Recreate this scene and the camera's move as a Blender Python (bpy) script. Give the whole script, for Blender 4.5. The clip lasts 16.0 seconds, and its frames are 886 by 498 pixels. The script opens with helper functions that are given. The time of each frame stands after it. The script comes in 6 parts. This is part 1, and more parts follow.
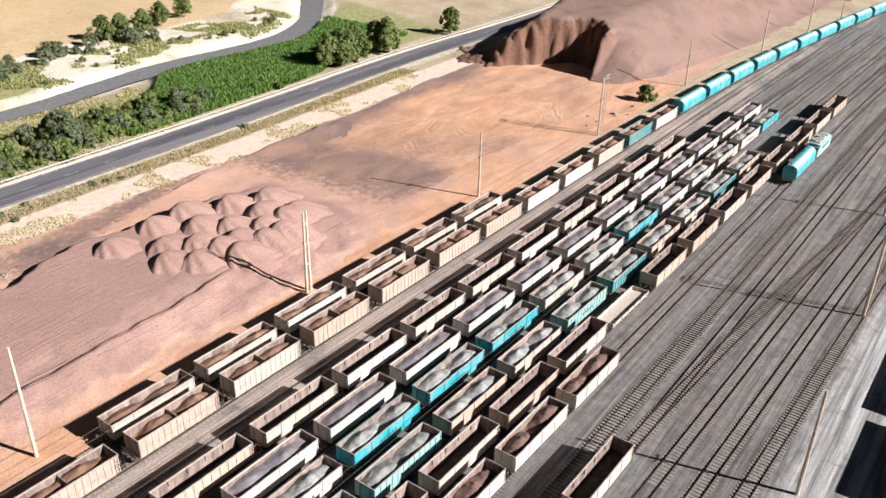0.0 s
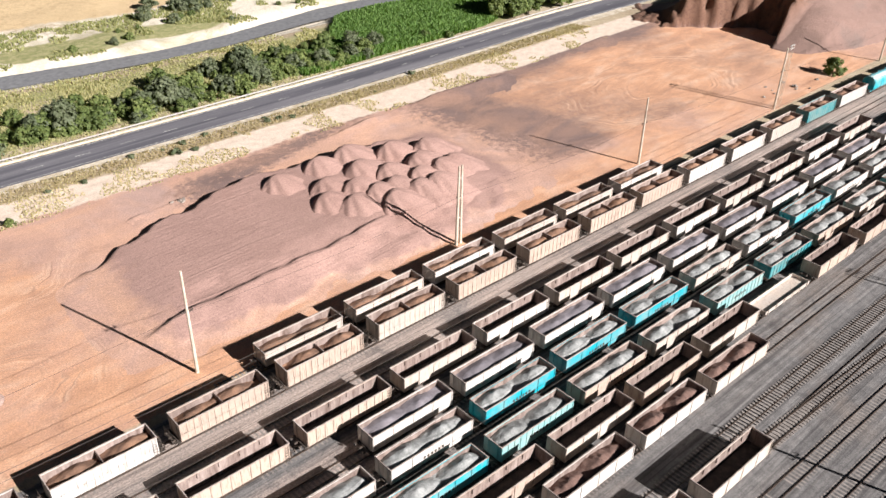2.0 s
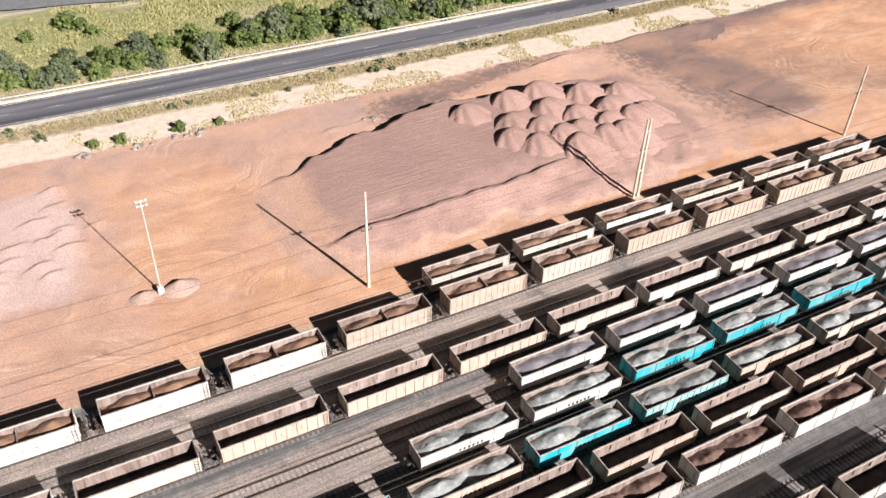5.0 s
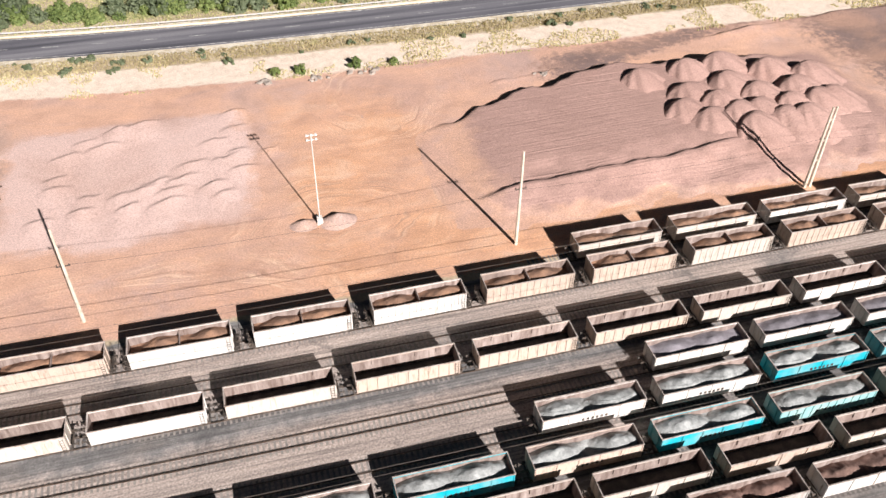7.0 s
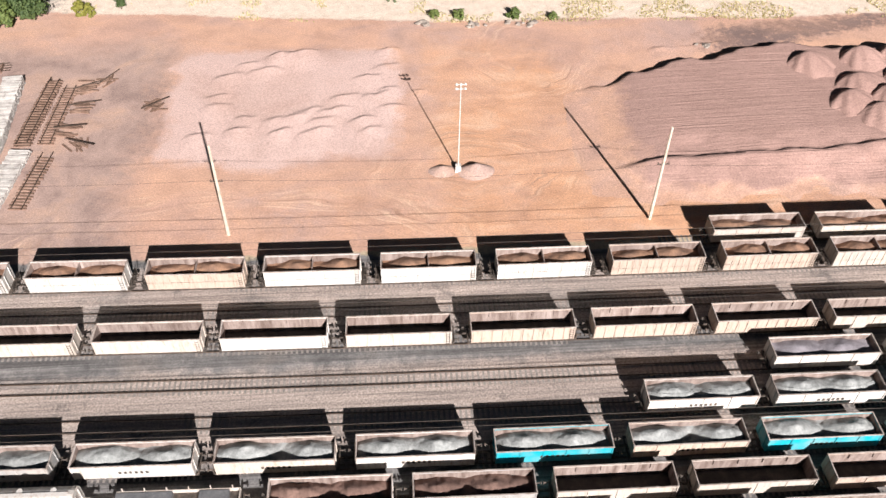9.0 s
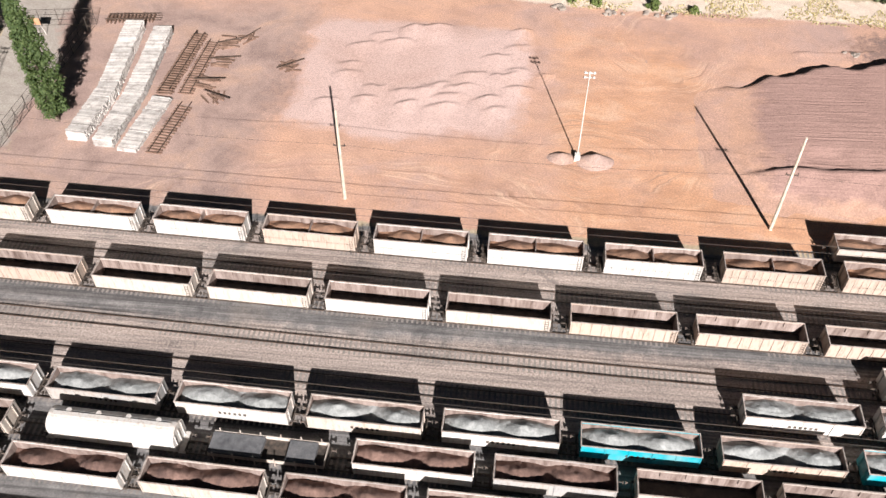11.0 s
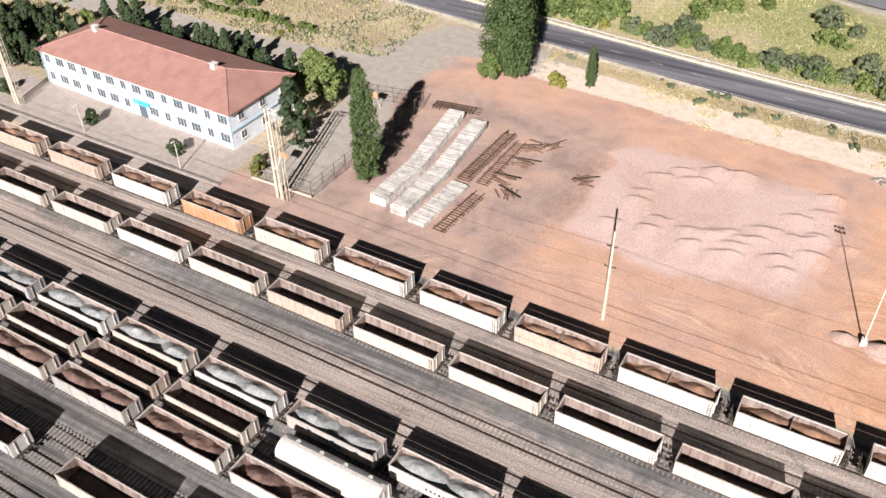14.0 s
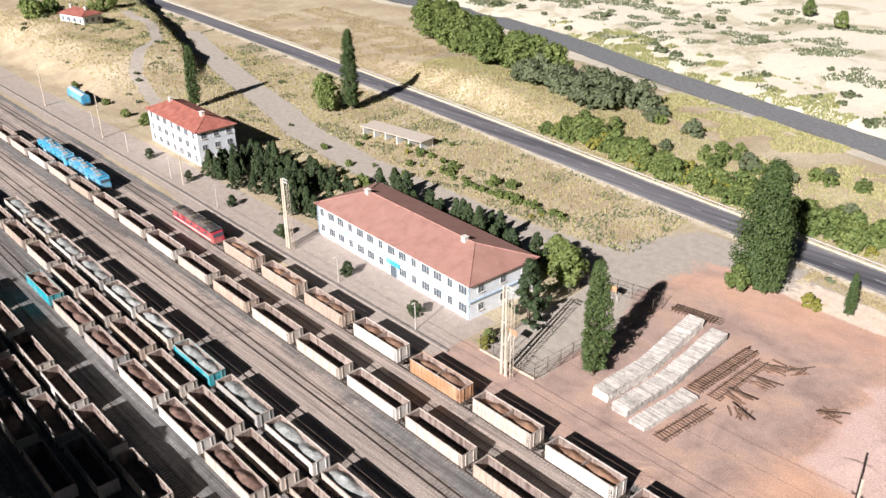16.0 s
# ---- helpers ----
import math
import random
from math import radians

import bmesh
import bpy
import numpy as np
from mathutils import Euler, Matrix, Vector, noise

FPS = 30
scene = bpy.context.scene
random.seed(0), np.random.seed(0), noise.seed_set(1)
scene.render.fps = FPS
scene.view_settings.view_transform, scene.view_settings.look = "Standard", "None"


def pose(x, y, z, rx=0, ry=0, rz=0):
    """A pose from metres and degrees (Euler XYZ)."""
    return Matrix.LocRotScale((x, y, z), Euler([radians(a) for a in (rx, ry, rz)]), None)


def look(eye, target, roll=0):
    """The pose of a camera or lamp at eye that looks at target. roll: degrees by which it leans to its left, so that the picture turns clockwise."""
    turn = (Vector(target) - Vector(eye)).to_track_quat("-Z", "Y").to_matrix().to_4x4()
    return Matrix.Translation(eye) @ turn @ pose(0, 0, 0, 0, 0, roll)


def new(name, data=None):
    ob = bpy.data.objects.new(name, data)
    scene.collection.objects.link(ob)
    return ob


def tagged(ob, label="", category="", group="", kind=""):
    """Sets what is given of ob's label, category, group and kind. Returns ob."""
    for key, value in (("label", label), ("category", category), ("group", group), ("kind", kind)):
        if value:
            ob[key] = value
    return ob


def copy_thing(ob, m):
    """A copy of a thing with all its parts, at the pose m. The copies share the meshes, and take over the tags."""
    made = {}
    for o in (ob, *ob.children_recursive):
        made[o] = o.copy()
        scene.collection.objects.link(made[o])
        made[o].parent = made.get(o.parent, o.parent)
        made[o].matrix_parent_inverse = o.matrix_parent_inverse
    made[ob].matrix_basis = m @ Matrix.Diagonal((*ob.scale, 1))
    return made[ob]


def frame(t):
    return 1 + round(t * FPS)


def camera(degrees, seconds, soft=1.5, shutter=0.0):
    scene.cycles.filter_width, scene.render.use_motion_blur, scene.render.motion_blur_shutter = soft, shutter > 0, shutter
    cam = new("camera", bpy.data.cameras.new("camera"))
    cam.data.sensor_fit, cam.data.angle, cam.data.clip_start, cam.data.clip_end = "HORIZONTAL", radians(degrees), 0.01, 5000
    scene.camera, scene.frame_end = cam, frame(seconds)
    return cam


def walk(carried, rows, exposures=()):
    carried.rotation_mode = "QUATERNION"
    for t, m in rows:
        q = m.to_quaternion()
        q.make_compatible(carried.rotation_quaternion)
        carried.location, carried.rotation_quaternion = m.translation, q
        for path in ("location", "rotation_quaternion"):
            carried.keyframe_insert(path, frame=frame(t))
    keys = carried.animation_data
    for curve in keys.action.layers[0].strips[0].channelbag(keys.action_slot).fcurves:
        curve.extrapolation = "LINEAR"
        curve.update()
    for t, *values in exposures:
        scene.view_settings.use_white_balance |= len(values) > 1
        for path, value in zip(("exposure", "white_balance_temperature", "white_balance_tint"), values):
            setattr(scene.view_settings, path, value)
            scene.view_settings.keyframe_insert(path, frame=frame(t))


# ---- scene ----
cam = camera(54.8, 16.0)

PATH = [
    (0, (-0.245, 0.265, 71.113), (1.196, 1.279, 70.165), 1.4),
    (0.5, (-0.172, 0.143, 71.431), (1.199, 1.227, 70.458), 1.4),
    (1, (-0.116, 0.14, 71.805), (1.186, 1.282, 70.805), 1.3),
    (1.5, (-0.099, 0.263, 72.309), (1.136, 1.454, 71.281), 1.3),
    (2, (-0.058, 0.322, 72.821), (1.107, 1.557, 71.764), 1.3),
    (2.5, (-0.021, 0.174, 73.259), (1.077, 1.448, 72.176), 1.2),
    (3, (0.049, -0.065, 73.696), (1.087, 1.237, 72.587), 1.2),
    (3.2, (0.032, -0.115, 73.804), (1.049, 1.195, 72.686), 1.2),
    (5.3, (-0.374, 0.104, 76.638), (0.359, 1.499, 75.406), 1.4),
    (5.5, (-0.389, 0.2, 76.806), (0.308, 1.603, 75.563), 1.3),
    (6, (-0.25, 0.36, 77.465), (0.353, 1.781, 76.194), 1.2),
    (6.5, (-0.071, 0.352, 78.081), (0.444, 1.784, 76.783), 1.0),
    (7, (-0.048, 0.175, 78.61), (0.381, 1.613, 77.288), 0.9),
    (7.5, (-0.032, 0.017, 79.14), (0.313, 1.454, 77.793), 0.9),
    (8, (-0.229, 0.102, 79.758), (0.049, 1.529, 78.385), 1.0),
    (8.5, (-0.294, 0.054, 80.255), (-0.09, 1.471, 78.858), 1.0),
    (9, (-0.445, 0.038, 80.635), (-0.321, 1.442, 79.216), 1.1),
    (9.2, (-0.546, -0.007, 80.706), (-0.454, 1.391, 79.278), 1.1),
    (11.3, (-0.091, -0.186, 81.306), (-0.249, 1.177, 79.851), 0.0),
    (11.5, (0.03, -0.166, 81.333), (-0.147, 1.2, 79.882), -0.1),
    (12, (0.295, -0.195, 81.372), (0.029, 1.173, 79.937), -0.5),
    (12.5, (0.522, -0.257, 81.277), (0.139, 1.102, 79.86), -0.8),
    (13, (0.464, -0.302, 81.402), (-0.028, 1.054, 80.018), -0.8),
    (13.5, (0.434, -0.266, 81.518), (-0.184, 1.085, 80.178), -0.8),
    (14, (0.529, -0.373, 81.595), (-0.231, 0.983, 80.336), -0.9),
    (14.5, (0.711, -0.143, 81.666), (-0.2, 1.195, 80.492), -1.1),
    (15, (0.404, 0.008, 81.597), (-0.654, 1.313, 80.513), -1.0),
    (15.5, (0.201, 0.019, 81.562), (-0.989, 1.286, 80.572), -0.9),
    (16, (0.158, -0.225, 81.496), (-1.151, 0.997, 80.605), -0.8),
]
walk(cam, [(t, look(e, g, r)) for t, e, g, r in PATH])

# world, sun
SUN_ELEV, SUN_AZ = radians(30.0), math.atan2(0.265, -0.964)
world = bpy.data.worlds.new("world")
scene.world = world
world.use_nodes = True
wn = world.node_tree.nodes
sky = wn.new("ShaderNodeTexSky")
sky.sky_type, sky.sun_disc = "NISHITA", False
sky.sun_elevation, sky.sun_rotation = SUN_ELEV, radians(164.6)
world.node_tree.links.new(sky.outputs[0], wn["Background"].inputs[0])
wn["Background"].inputs[1].default_value = 0.0065
sun_data = bpy.data.lights.new("sun", "SUN")
sun_data.energy, sun_data.angle, sun_data.color = 5.0, radians(0.53), (1.0, 0.962, 0.955)
sun = new("sun", sun_data)
sun.matrix_world = look((0.265 * 200, -0.964 * 200, 200 * math.tan(SUN_ELEV)), (0, 0, 0))
scene.view_settings.exposure = 1.0


# ---- materials ----
def ramp(nt, fac, stops):
    r = nt.nodes.new("ShaderNodeValToRGB")
    while len(r.color_ramp.elements) < len(stops):
        r.color_ramp.elements.new(0.5)
    for e, (p, c) in zip(r.color_ramp.elements, stops):
        e.position, e.color = p, (*c, 1) if len(c) == 3 else c
    nt.links.new(fac, r.inputs[0])
    return r.outputs[0]


def noise_out(nt, vec, scale, detail=4, rough=0.6, distort=0.0):
    n = nt.nodes.new("ShaderNodeTexNoise")
    n.inputs["Scale"].default_value, n.inputs["Detail"].default_value = scale, detail
    n.inputs["Roughness"].default_value, n.inputs["Distortion"].default_value = rough, distort
    if vec is not None:
        nt.links.new(vec, n.inputs["Vector"])
    return n.outputs["Fac"]


def mixc(nt, fac, a, b, mode="MIX"):
    m = nt.nodes.new("ShaderNodeMix")
    m.data_type, m.blend_type = "RGBA", mode
    for sock, v in ((m.inputs[0], fac), (m.inputs[6], a), (m.inputs[7], b)):
        if isinstance(v, (int, float)):
            sock.default_value = v
        elif isinstance(v, tuple):
            sock.default_value = (*v, 1)
        else:
            nt.links.new(v, sock)
    return m.outputs[2]


def mathn(nt, op, a, b=0.0, c=0.0):
    m = nt.nodes.new("ShaderNodeMath")
    m.operation = op
    for sock, v in zip(m.inputs, (a, b, c)):
        if isinstance(v, (int, float)):
            sock.default_value = v
        else:
            nt.links.new(v, sock)
    return m.outputs[0]


def stretched(nt, vec, x, y, z):
    m = nt.nodes.new("ShaderNodeMapping")
    m.inputs["Scale"].default_value = (x, y, z)
    nt.links.new(vec, m.inputs["Vector"])
    return m.outputs[0]


def begin(name, rough=0.8, metal=0.0):
    m = bpy.data.materials.new(name)
    m.use_nodes = True
    nt = m.node_tree
    b = nt.nodes["Principled BSDF"]
    b.inputs["Roughness"].default_value, b.inputs["Metallic"].default_value = rough, metal
    return m, nt, b


def bump(nt, b, height, strength, dist):
    u = nt.nodes.new("ShaderNodeBump")
    u.inputs["Strength"].default_value, u.inputs["Distance"].default_value = strength, dist
    nt.links.new(height, u.inputs["Height"])
    nt.links.new(u.outputs[0], b.inputs["Normal"])


def world_pos(nt):
    return nt.nodes.new("ShaderNodeNewGeometry").outputs["Position"]


def worn(name, base, dark, light, big=0.5, fine=6.0, rough=0.8, metal=0.0, relief=0.3, depth=0.03, vary=0.12, streak=False):
    """A surface of one colour with stains, fine grain and relief; each object a little different."""
    m, nt, b = begin(name, rough, metal)
    p = world_pos(nt)
    n1 = noise_out(nt, stretched(nt, p, 1, 1, 0.15) if streak else p, big, 5, 0.65, 0.3)
    n2 = noise_out(nt, p, fine, 4, 0.7)
    col = ramp(nt, n1, [(0.3, dark), (0.5, base), (0.72, light)])
    col = mixc(nt, 0.5, col, ramp(nt, n2, [(0.3, (0.55, 0.55, 0.55)), (0.7, (1.25, 1.25, 1.25))]), "MULTIPLY")
    info = nt.nodes.new("ShaderNodeObjectInfo")
    tone = mathn(nt, "MULTIPLY_ADD", info.outputs["Random"], 2 * vary, 1 - vary)
    comb = nt.nodes.new("ShaderNodeCombineColor")
    for s in comb.inputs:
        nt.links.new(tone, s)
    nt.links.new(mixc(nt, 1.0, col, comb.outputs[0], "MULTIPLY"), b.inputs["Base Color"])
    if relief:
        bump(nt, b, n2, relief, depth)
    return m


def paint(name, c, rust=(0.2, 0.1, 0.06), amount=0.5, rough=0.55):
    """Weathered vehicle paint: streaks of dust and rust over the colour, paler chalky patches."""
    m, nt, b = begin(name, rough)
    p = world_pos(nt)
    s = noise_out(nt, stretched(nt, p, 1.8, 1.8, 0.3), 1.8, 6, 0.7, 0.2)
    f = noise_out(nt, p, 9, 4, 0.7)
    big = noise_out(nt, p, 0.35, 3, 0.6)
    info = nt.nodes.new("ShaderNodeObjectInfo")
    shade = mathn(nt, "MULTIPLY_ADD", info.outputs["Random"], 0.2, 0.86)
    comb = nt.nodes.new("ShaderNodeCombineColor")
    for q in comb.inputs:
        nt.links.new(shade, q)
    col = mixc(nt, 1.0, c, comb.outputs[0], "MULTIPLY")
    dusty = tuple(0.6 * v + 0.4 * w for v, w in zip(c, (0.55, 0.43, 0.33)))
    col = mixc(nt, ramp(nt, big, [(0.4, (0, 0, 0)), (0.65, (0.8, 0.8, 0.8))]), col, dusty)
    k = mathn(nt, "MULTIPLY", ramp(nt, s, [(0.5, (0, 0, 0)), (0.74, (1, 1, 1))]), amount * 1.35)
    col = mixc(nt, k, col, rust)
    col = mixc(nt, 0.3, col, ramp(nt, f, [(0.3, (0.6, 0.6, 0.6)), (0.7, (1.2, 1.2, 1.2))]), "MULTIPLY")
    nt.links.new(col, b.inputs["Base Color"])
    bump(nt, b, f, 0.25, 0.01)
    return m


M = {}
M["white"] = paint("paint_white", (0.62, 0.595, 0.565), (0.33, 0.21, 0.14), 0.55)
M["cream"] = paint("paint_cream", (0.54, 0.48, 0.425), (0.29, 0.185, 0.13), 0.6)
M["tan"] = paint("paint_tan", (0.5, 0.395, 0.325), (0.22, 0.13, 0.09), 0.6)
M["orange"] = paint("paint_faded_orange", (0.5, 0.26, 0.14), (0.2, 0.1, 0.06), 0.5)
M["grey"] = paint("paint_grey", (0.4, 0.39, 0.38), (0.22, 0.14, 0.1), 0.5)
M["cyan"] = paint("paint_cyan", (0.0, 0.36, 0.44), (0.12, 0.16, 0.15), 0.3)
M["teal"] = paint("paint_teal", (0.03, 0.27, 0.3), (0.1, 0.1, 0.09), 0.35)
M["pale_cyan"] = paint("paint_pale_cyan", (0.26, 0.5, 0.5), (0.25, 0.2, 0.16), 0.4)
M["roof_cyan"] = paint("paint_light_cyan", (0.46, 0.62, 0.62), (0.35, 0.33, 0.3), 0.3)
M["red"] = paint("paint_red", (0.36, 0.022, 0.045), (0.12, 0.03, 0.03), 0.2, 0.4)
M["blue"] = paint("paint_blue", (0.05, 0.36, 0.6), (0.12, 0.2, 0.25), 0.2, 0.4)
M["roof_dark"] = paint("loco_roof", (0.06, 0.06, 0.065), (0.1, 0.08, 0.07), 0.4)
M["rust"] = worn("rusty_lining", (0.24, 0.18, 0.155), (0.11, 0.07, 0.055), (0.38, 0.305, 0.27), 1.4, 7, 0.85, streak=True)
M["iron"] = worn("grimy_iron", (0.07, 0.055, 0.045), (0.03, 0.025, 0.02), (0.14, 0.1, 0.075), 2, 12, 0.75)
M["steel"] = worn("rail_steel", (0.13, 0.095, 0.075), (0.07, 0.05, 0.04), (0.2, 0.15, 0.12), 1.5, 12, 0.5, 0.6)
M["sleeper"] = worn("sleeper_concrete", (0.24, 0.21, 0.19), (0.16, 0.138, 0.125), (0.33, 0.29, 0.262), 1.2, 8)
M["wood"] = worn("old_wood", (0.2, 0.12, 0.085), (0.1, 0.06, 0.04), (0.3, 0.2, 0.15), 1.2, 9)
M["concrete"] = worn("mast_concrete", (0.56, 0.47, 0.37), (0.4, 0.33, 0.26), (0.66, 0.58, 0.48), 0.8, 6)
M["pale_concrete"] = worn("pale_concrete", (0.62, 0.58, 0.53), (0.45, 0.4, 0.36), (0.74, 0.7, 0.66), 0.7, 5)
M["asphalt"], _nt, _b = begin("asphalt", 0.6)
_p = world_pos(_nt)
_lane = noise_out(_nt, stretched(_nt, _p, 0.012, 0.5, 1), 1.0, 6, 0.6, 0.3)
_grit = noise_out(_nt, _p, 5, 4, 0.7)
_col = ramp(_nt, _lane, [(0.34, (0.07, 0.068, 0.08)), (0.5, (0.135, 0.13, 0.147)), (0.64, (0.21, 0.202, 0.215))])
_nt.links.new(mixc(_nt, 0.5, _col, ramp(_nt, _grit, [(0.3, (0.65, 0.65, 0.65)), (0.7, (1.2, 1.2, 1.2))]), "MULTIPLY"), _b.inputs["Base Color"])
bump(_nt, _b, _grit, 0.15, 0.02)
M["line"] = worn("road_paint", (0.4, 0.39, 0.37), (0.16, 0.155, 0.15), (0.72, 0.7, 0.66), 1.5, 8, vary=0)
M["stone_load"] = worn("grey_stone_load", (0.29, 0.295, 0.285), (0.17, 0.172, 0.168), (0.42, 0.42, 0.405), 0.9, 4, 0.9, relief=0.8, depth=0.12)
M["violet_load"] = worn("violet_gravel_load", (0.2, 0.18, 0.195), (0.15, 0.135, 0.145), (0.26, 0.235, 0.25), 0.6, 7, 0.9, relief=0.5, depth=0.06)
M["brown_load"] = worn("brown_ore_load", (0.16, 0.095, 0.075), (0.09, 0.052, 0.043), (0.24, 0.145, 0.115), 0.7, 6, 0.9, relief=0.7, depth=0.08)
M["ore_load"] = worn("rusty_ore_load", (0.25, 0.14, 0.09), (0.12, 0.07, 0.05), (0.36, 0.2, 0.12), 0.5, 6, 0.9, relief=0.6, depth=0.07)
M["tile"] = worn("roof_tile_red", (0.37, 0.195, 0.16), (0.31, 0.155, 0.13), (0.41, 0.225, 0.19), 0.4, 8, 0.75, relief=0.2)
M["tile_old"] = worn("roof_tile_old", (0.3, 0.1, 0.075), (0.19, 0.065, 0.05), (0.38, 0.15, 0.11), 0.6, 8, 0.75, relief=0.3)
M["plaster"] = worn("white_plaster", (0.72, 0.75, 0.79), (0.6, 0.63, 0.68), (0.8, 0.82, 0.85), 0.3, 5, 0.8, relief=0.1, vary=0.02)
M["glass"], _nt, _b = begin("window_glass", 0.08)
_b.inputs["Base Color"].default_value = (0.09, 0.115, 0.14, 1)
M["trim"] = worn("blue_grey_trim", (0.36, 0.46, 0.55), (0.28, 0.37, 0.45), (0.43, 0.53, 0.62), 0.5, 6, 0.7, relief=0.1, vary=0.03)
# near-black wagon floor: the shade between the walls is put into its colour
M["shade_floor"] = worn("shaded_wagon_floor", (0.05, 0.04, 0.035), (0.025, 0.02, 0.018), (0.1, 0.075, 0.06), 0.8, 7)
M["rim"] = worn("dusty_rim", (0.36, 0.3, 0.265), (0.2, 0.14, 0.11), (0.52, 0.46, 0.42), 1.3, 9, 0.8, vary=0.2)
M["stack"] = worn("stacked_sleeper_concrete", (0.5, 0.46, 0.425), (0.3, 0.265, 0.24), (0.62, 0.58, 0.54), 0.9, 6, vary=0.25)
M["deck_grey"] = worn("dark_grey_panel", (0.13, 0.13, 0.135), (0.08, 0.08, 0.085), (0.19, 0.185, 0.185), 0.8, 6)
M["bark"] = worn("bark", (0.16, 0.12, 0.09), (0.08, 0.06, 0.045), (0.24, 0.19, 0.15), 3, 14)


# ---- mesh building ----
class Mesh:
    def __init__(self):
        self.v, self.f = [], []

    def add(self, verts, faces):
        n = len(self.v)
        self.v += [tuple(p) for p in verts]
        self.f += [tuple(i + n for i in q) for q in faces]
        return self

    def box(self, cx, cy, cz, sx, sy, sz, turn=0.0, taper=1.0):
        c, s = math.cos(turn), math.sin(turn)
        pts = []
        for dz in (-0.5, 0.5):
            k = taper if dz > 0 else 1.0
            for dx, dy in ((-0.5, -0.5), (0.5, -0.5), (0.5, 0.5), (-0.5, 0.5)):
                x, y = dx * sx * k, dy * sy * k
                pts.append((cx + x * c - y * s, cy + x * s + y * c, cz + dz * sz))
        return self.add(pts, [(3, 2, 1, 0), (4, 5, 6, 7), (0, 1, 5, 4), (1, 2, 6, 5), (2, 3, 7, 6), (3, 0, 4, 7)])

    def tube(self, a, b, ra, rb=None, n=8, caps=True):
        a, b = Vector(a), Vector(b)
        rb = ra if rb is None else rb
        w = (b - a).normalized()
        u = w.orthogonal().normalized()
        v = w.cross(u)
        ring = [u * math.cos(2 * math.pi * i / n) + v * math.sin(2 * math.pi * i / n) for i in range(n)]
        pts = [a + r * ra for r in ring] + [b + r * rb for r in ring]
        faces = [(i, (i + 1) % n, n + (i + 1) % n, n + i) for i in range(n)]
        if caps:
            faces += [tuple(range(n - 1, -1, -1)), tuple(range(n, 2 * n))]
        return self.add(pts, faces)

    def sweep(self, profile, path):
        """profile: closed outline (offset, height); path: points (x, y, z) run along with the offset square to it."""
        k = len(profile)
        pts = []
        for i, p in enumerate(path):
            a, b = Vector(path[max(i - 1, 0)]), Vector(path[min(i + 1, len(path) - 1)])
            d = (b - a).normalized()
            side = Vector((-d.y, d.x, 0)).normalized()
            pts += [Vector(p) + side * o + Vector((0, 0, h)) for o, h in profile]
        faces = [(i * k + j, i * k + (j + 1) % k, (i + 1) * k + (j + 1) % k, (i + 1) * k + j)
                 for i in range(len(path) - 1) for j in range(k)]
        faces += [tuple(range(k - 1, -1, -1)), tuple((len(path) - 1) * k + j for j in range(k))]
        return self.add(pts, faces)

    def data(self, name, material, smooth=False):
        me = bpy.data.meshes.new(name)
        me.from_pydata(self.v, [], self.f)
        me.materials.append(material)
        if smooth:
            me.polygons.foreach_set("use_smooth", [True] * len(me.polygons))
        me.update()
        return me


def part(name, mesh, material, parent, label="", smooth=False):
    """mesh: a Mesh, or mesh data that alike parts share."""
    ob = new(name, mesh if isinstance(mesh, bpy.types.Mesh) else mesh.data(name, material, smooth))
    ob.parent = parent
    return tagged(ob, label)


def thing(name, label, category, m=None, group="", kind=""):
    ob = new(name)
    if m is not None:
        ob.matrix_world = m
    return tagged(ob, label, category, group, kind)


def grid_mesh(name, xs, ys, zs, material, attrs=(), smooth=True, keep=None):
    nx, ny = len(xs), len(ys)
    gx, gy = np.meshgrid(xs, ys)
    co = np.stack([gx, gy, zs], -1).reshape(-1, 3)
    i = np.arange(nx * ny).reshape(ny, nx)
    q = np.stack([i[:-1, :-1], i[:-1, 1:], i[1:, 1:], i[1:, :-1]], -1).reshape(-1, 4)
    if keep is not None:
        q = q[keep[:-1, :-1].reshape(-1)]
    me = bpy.data.meshes.new(name)
    me.from_pydata(co.tolist(), [], q.tolist())
    for key, val in attrs:
        a = me.attributes.new(key, "FLOAT", "POINT")
        a.data.foreach_set("value", np.ascontiguousarray(val, np.float32).reshape(-1))
    me.polygons.foreach_set("use_smooth", [smooth] * len(me.polygons))
    me.materials.append(material)
    return me


# smooth value noise for the shapes of the ground
_rng = np.random.RandomState(5)
_tab = _rng.rand(256, 256)


def vnoise(x, y, size, octaves=3):
    out, amp, tot = 0, 1.0, 0
    for o in range(octaves):
        u, v = np.asarray(x) / size + 17.3 * o, np.asarray(y) / size + 9.1 * o
        iu, iv = np.floor(u).astype(int), np.floor(v).astype(int)
        fu, fv = u - iu, v - iv
        fu, fv = fu * fu * (3 - 2 * fu), fv * fv * (3 - 2 * fv)
        g = lambda a, b: _tab[a % 256, b % 256]
        out = out + amp * ((g(iu, iv) * (1 - fu) + g(iu + 1, iv) * fu) * (1 - fv) + (g(iu, iv + 1) * (1 - fu) + g(iu + 1, iv + 1) * fu) * fv)
        tot += amp
        amp, size = amp * 0.5, size * 0.5
    return out / tot - 0.5


def step(a, b, x):
    t = np.clip((x - a) / (b - a), 0, 1)
    return t * t * (3 - 2 * t)


